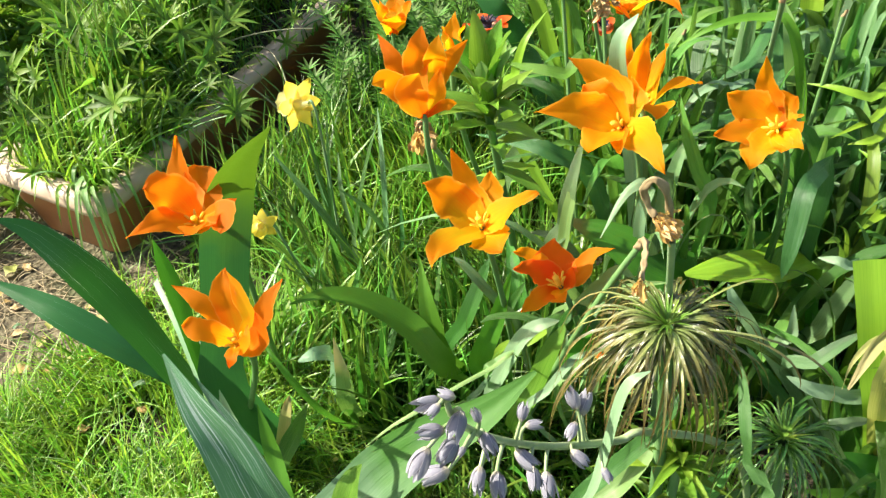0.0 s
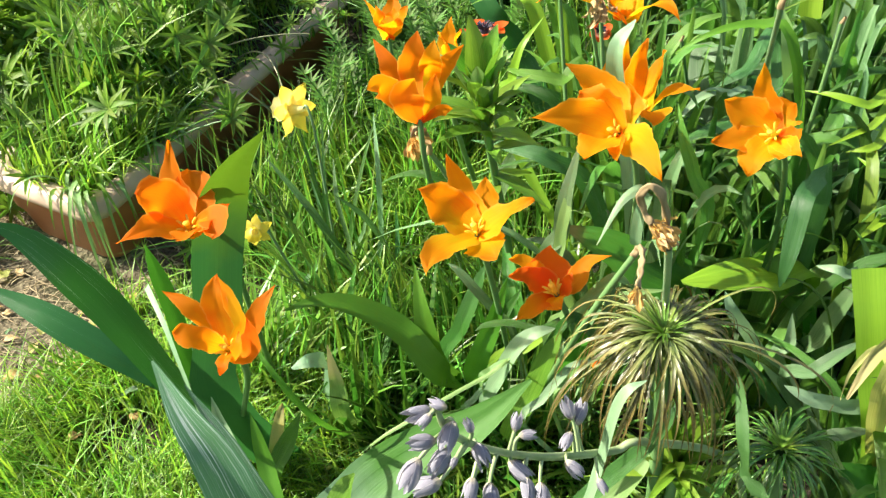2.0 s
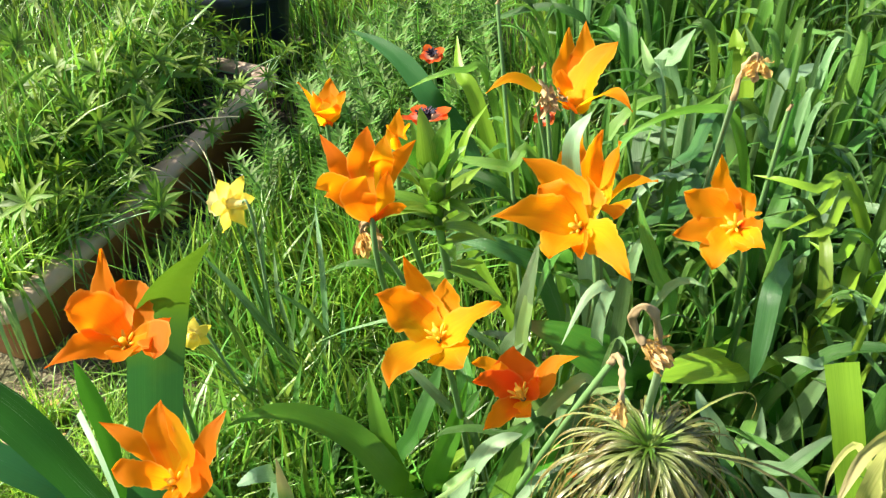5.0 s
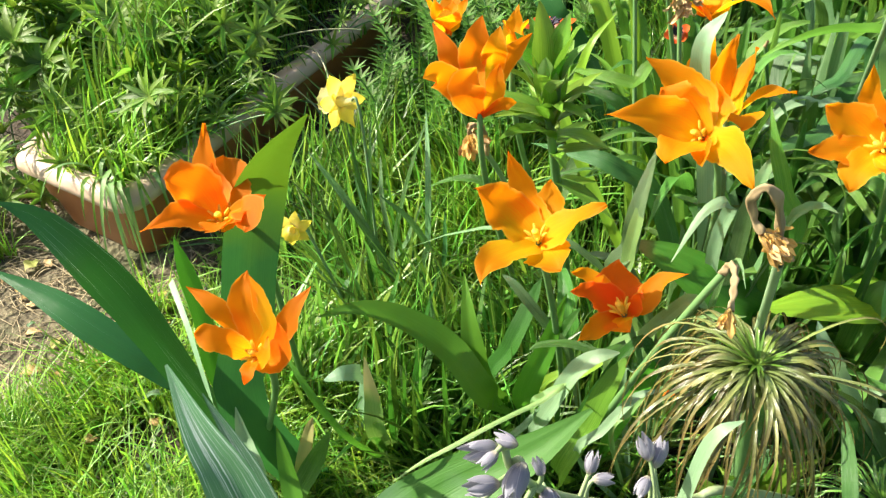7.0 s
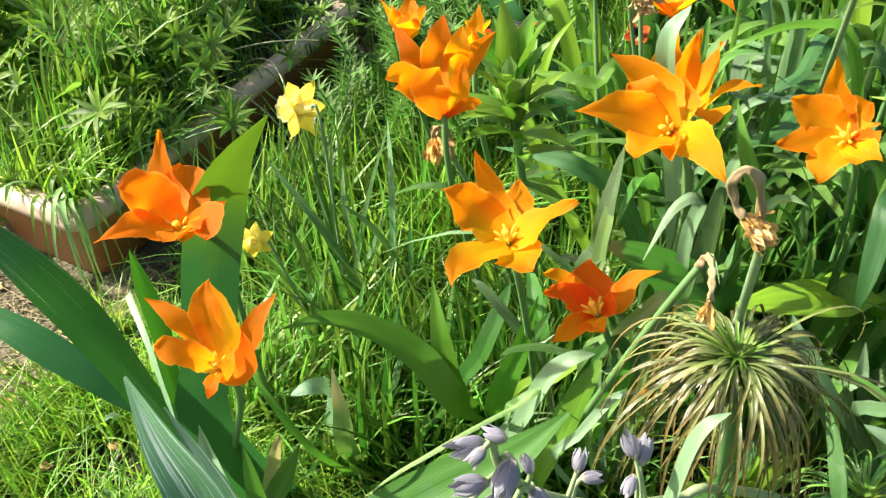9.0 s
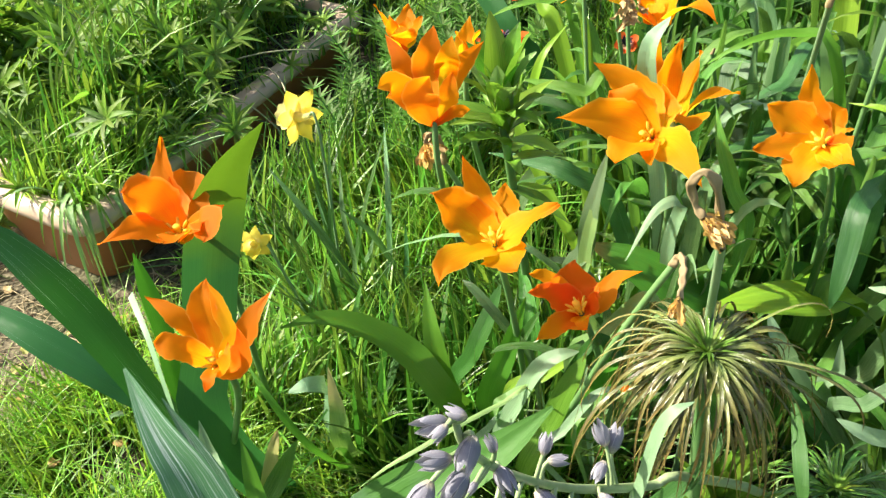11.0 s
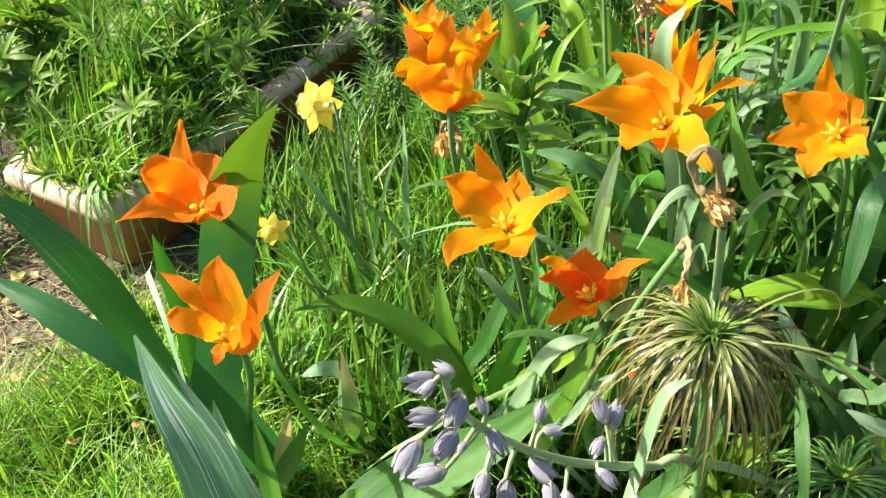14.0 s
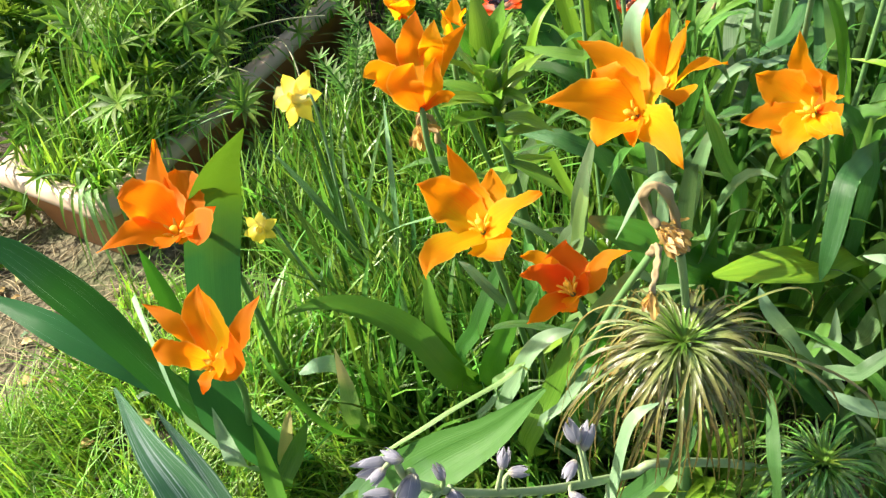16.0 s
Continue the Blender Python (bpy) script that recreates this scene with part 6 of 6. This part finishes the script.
# ---- whorled spurge stems ----
def whorl_stem(at, height, label, seed):
    rr = random.Random(seed)
    at = Vector(at)
    ob = thing("spurge", at, label, "spurge", "spurge stems")
    lean = V(rr.uniform(-0.3, 0.3), rr.uniform(-0.35, 0.15), 0)
    pts = [at, at + V(0, 0, height * 0.5) + lean * height * 0.3, at + V(0, 0, height) + lean * height]
    stem = part("stem", one("tube", pts, 0.002, 0.0012, 5, 6), M_STEM, ob)
    for k in range(9):
        t = 0.3 + 0.7 * k / 8
        c, s = bez(pts, t), Sheet()
        for i in range(8):
            q = i * 0.785 + k * 0.4
            o = V(math.cos(q), math.sin(q), 0)
            l = 0.034 * (1.15 - 0.55 * t) * rr.uniform(0.8, 1.2)
            s.leaf([c, c + o * l * 0.5 + V(0, 0, l * 0.3), c + o * l + V(0, 0, l * (0.1 + 0.5 * t))], l * 0.24, face=V(0, 0, 1), shape="lance", fold=0.3, n=4, k=3)
        part("leaf_whorl", s, M_DARK_WHORL, stem)


for i in range(24):
    whorl_stem((rl.uniform(-0.43, -0.34), rl.uniform(1.22, 1.65), 0), rl.uniform(0.07, 0.12), "dark green spurge stem with whorls of narrow leaves", 400 + i)
for i in range(120):
    whorl_stem((rl.uniform(-0.42, -0.12), rl.uniform(1.04, 1.70), 0), rl.uniform(0.10, 0.20), "dark green spurge stem with whorls of narrow leaves", 300 + i)


# ---- lily shoots ----
def lily(at, top, label, seed, ln=0.066, bud=True, mat=None, broad=0.32):
    rr = random.Random(seed)
    at, top = Vector(at), Vector(top)
    ob = thing("lily_shoot", at, label, "lily", "lily shoots")
    pts = [at, at.lerp(top, 0.5) + V(0.004, 0, 0), top]
    part("stem", one("tube", pts, 0.0055, 0.004, 8, 8), M_STEM, ob)
    for k, (t, n, lift, l0) in enumerate(((0.70, 5, -0.2, 0.9), (0.89, 8, -0.05, 1.0), (0.94, 9, 0.4, 0.9), (0.97, 8, 1.2, 1.05), (0.985, 7, 2.0, 1.1), (1.0, 5, 3.4, 1.15))):
        for i in range(n):
            q = 2 * math.pi * (i + rr.uniform(-0.25, 0.25)) / n + k * 0.5
            o = V(math.cos(q), math.sin(q), 0)
            c, l, up = bez(pts, min(1, t + rr.uniform(-0.06, 0.06))), ln * l0 * rr.uniform(0.7, 1.25), lift + rr.uniform(-0.25, 0.7)
            f = 1 / math.sqrt(1 + up * up)
            # upper whorls take lighter colours to paint the sun on them
            blade(ob, [c, c + o * l * 0.4 * f + V(0, 0, l * (0.5 * up * f + 0.12)), c + o * l * f + V(0, 0, l * (up * f - 0.10))], l * broad * (0.8 if bud is None else 1.0), mat or ((M_LILY_BRIGHT, M_BRIGHT, M_PALE)[i % 3] if k > 2 else M_LILY_BRIGHT if k > 1 else M_LILY), V(0, 0, 1) - o * 0.4, n=8, k=5, fold=0.4, wave=0.04, twist=rr.uniform(-30, 30))
    if bud:
        for i in range(7):
            q = i * 0.9
            o = V(math.cos(q), math.sin(q), 0)
            b = top + o * 0.003
            part("bud", one("leaf", [b, b + o * 0.010 + V(0, 0, 0.014), b + o * 0.008 + V(0, 0, 0.034), top + o * 0.005 * (i % 3) + V(0, 0, 0.030 + 0.006 * (i % 3))], 0.010, face=o, shape="lance", cup=-0.4, n=9, k=5), M_PALE if i % 3 == 0 else M_LILY_BRIGHT, ob, "closed leafy bud")


lily((0.0, 0.80, 0), (-0.0150, 0.7180, 0.374), "lily shoot with whorled glossy upright leaves", 1, bud=None)
lily((0.22, 0.47, 0), (0.2275, 0.4948, 0.2167), "young lily shoot with bright narrow leaves", 2, 0.068, False, M_LILY, 0.13)


# ---- bulb foliage of the bed ----
rb = random.Random(33)


def clump(x, y, seed):
    r = random.Random(seed)
    at = V(x, y, 0)
    ob = thing("tulip_foliage", at, "clump of long green bulb leaves without flowers", "tulip leaves", "leaf clumps in the bed")
    mat = r.choice((M_TULIP_LEAF,) * 9 + (M_LILY, M_SILVER))
    for i in range(13):
        q, ln = r.uniform(0, 6.28), r.uniform(0.20, 0.40)
        o = V(math.cos(q), math.sin(q), 0)
        arch = r.uniform(0.1, 0.8) ** 1.5
        foot = at + o * 0.012
        blade(ob, [foot, foot + o * ln * 0.08 + V(0, 0, ln * 0.55), foot + o * ln * 0.35 * arch + V(0, 0, ln * (1.0 - 0.2 * arch)), foot + o * ln * arch + V(0, 0, ln * (1.0 - 0.62 * arch))], r.choice((0.007, 0.010, 0.012, 0.015, 0.018, 0.023)) * r.uniform(0.85, 1.15), mat, V(0, 0, 0.7) - o, shape=r.choice(("strap", "lance")), fold=0.35, n=12, k=5, wave=0.02, twist=r.uniform(-50, 50))


for i in range(120):
    y = 0.78 + 1.4 * (i / 120) ** 1.15
    clump(rb.uniform(0.05 - 0.1 * (y - 0.8), 0.45 + 0.35 * (y - 0.6)), y + rb.uniform(-0.05, 0.05), 500 + i)
for x, y in ((0.36, 0.72), (0.46, 0.80), (0.20, 0.74), (0.42, 0.58), (0.50, 0.68), (0.38, 0.63), (0.25, 0.68), (0.14, 0.70)):
    clump(x, y, int(1000 * x + 7000 * y))


# ---- bare stems left from earlier flowers ----
def bare_stem(foot, top, bend=0.0):
    foot, top = Vector(foot), Vector(top)
    ob = thing("flower_stem", foot, "tall smooth grey-green flower stem without a head", "stem", "bare flower stems")
    part("stem", one("tube", [foot, foot.lerp(top, 0.5) + V(bend, 0, 0), top], 0.0030, 0.0022, 8, 10), M_STEM, ob)
    part("dry_tip", one("tube", [top - V(0, 0, 0.001), top + V(0.001, 0, 0.003), top + V(0.002, -0.001, 0.006)], 0.0023, 0.0012, 8, 4, 0.2), M_DRY_STEM, ob, "dry brown end where the flower broke off")


bare_stem((0.06, 0.86, 0), (-0.0125, 0.9547, 0.4643))
bare_stem((0.10, 0.84, 0), (0.0462, 0.9187, 0.4153), 0.01)
bare_stem((0.12, 0.92, 0), (0.0392, 0.8872, 0.4251))
bare_stem((0.2754, 0.8910, 0), (0.2865, 0.8786, 0.42))
bare_stem((0.20, 1.04, 0), (0.1319, 0.9941, 0.3173))


# ---- straw on the bare soil ----
s = Sheet()
rs = random.Random(4)
for i in range(900):
    x, y = rs.uniform(-0.95, -0.45), rs.uniform(0.38, 0.80)
    if in_planter(x, y, 0.0):
        continue
    q, l = rs.uniform(0, 6.28), rs.uniform(0.01, 0.06)
    z = ground_height(x, y) + 0.003
    s.tube([(x, y, z), (x + l * 0.5 * math.cos(q), y + l * 0.5 * math.sin(q), z + rs.uniform(0.001, 0.008)), (x + l * math.cos(q + 0.2), y + l * math.sin(q + 0.2), z)], 0.0008, 0.0006, 4, 3)
whole("straw_litter", s, M_STRAW, "dry straw and dead stalks strewn on soil", "straw", kind="stuff")


# ---- fallen bits ----
def scrap(name, at, size, mat, label, seed, face=(0, 0, 1)):
    r = random.Random(seed)
    q = r.uniform(0, 6.28)
    at, o = Vector(at), V(math.cos(q), math.sin(q), 0)
    whole(name, one("leaf", [at - o * size * 0.5, at + V(0, 0, size * 0.3), at + o * size * 0.5], size * r.uniform(0.4, 0.7), face=face, shape="broad", fold=0.3, n=8, k=5, wave=0.15, rag=0.12, seed=seed), mat, label, "petal" if "petal" in name else "leaf", "fallen petals" if "petal" in name else "dead leaves")


scrap("fallen_petal", (0.1524, 0.5064, 0.2974), 0.009, M_RED, "small red-orange petal fallen on a leaf", 1)
scrap("fallen_petal", Vector(PC + PDX * 0.5 + PDY * 0.22) + V(0, 0, 0.155), 0.022, M_PINK, "faded pink petal caught in the planter grass", 2)
for i in range(40):
    x, y = rs.uniform(-0.62, -0.10), rs.uniform(0.22, 0.62)
    scrap("dead_leaf", (x, y, ground_height(x, y) + rs.uniform(0.015, 0.05)), rs.uniform(0.008, 0.022), (M_WITHER, M_DRY, M_SILVER)[i % 3], "small dry leaf scrap lying in the lawn", 10 + i)
for i in range(36):
    x, y = rs.uniform(-0.86, -0.42), rs.uniform(0.45, 0.67)
    scrap("dead_leaf", (x, y, ground_height(x, y) + 0.004), rs.uniform(0.012, 0.03), (M_DRY, M_BROWN, M_WITHER)[i % 3], "curled brown leaf on the bare soil", 60 + i)
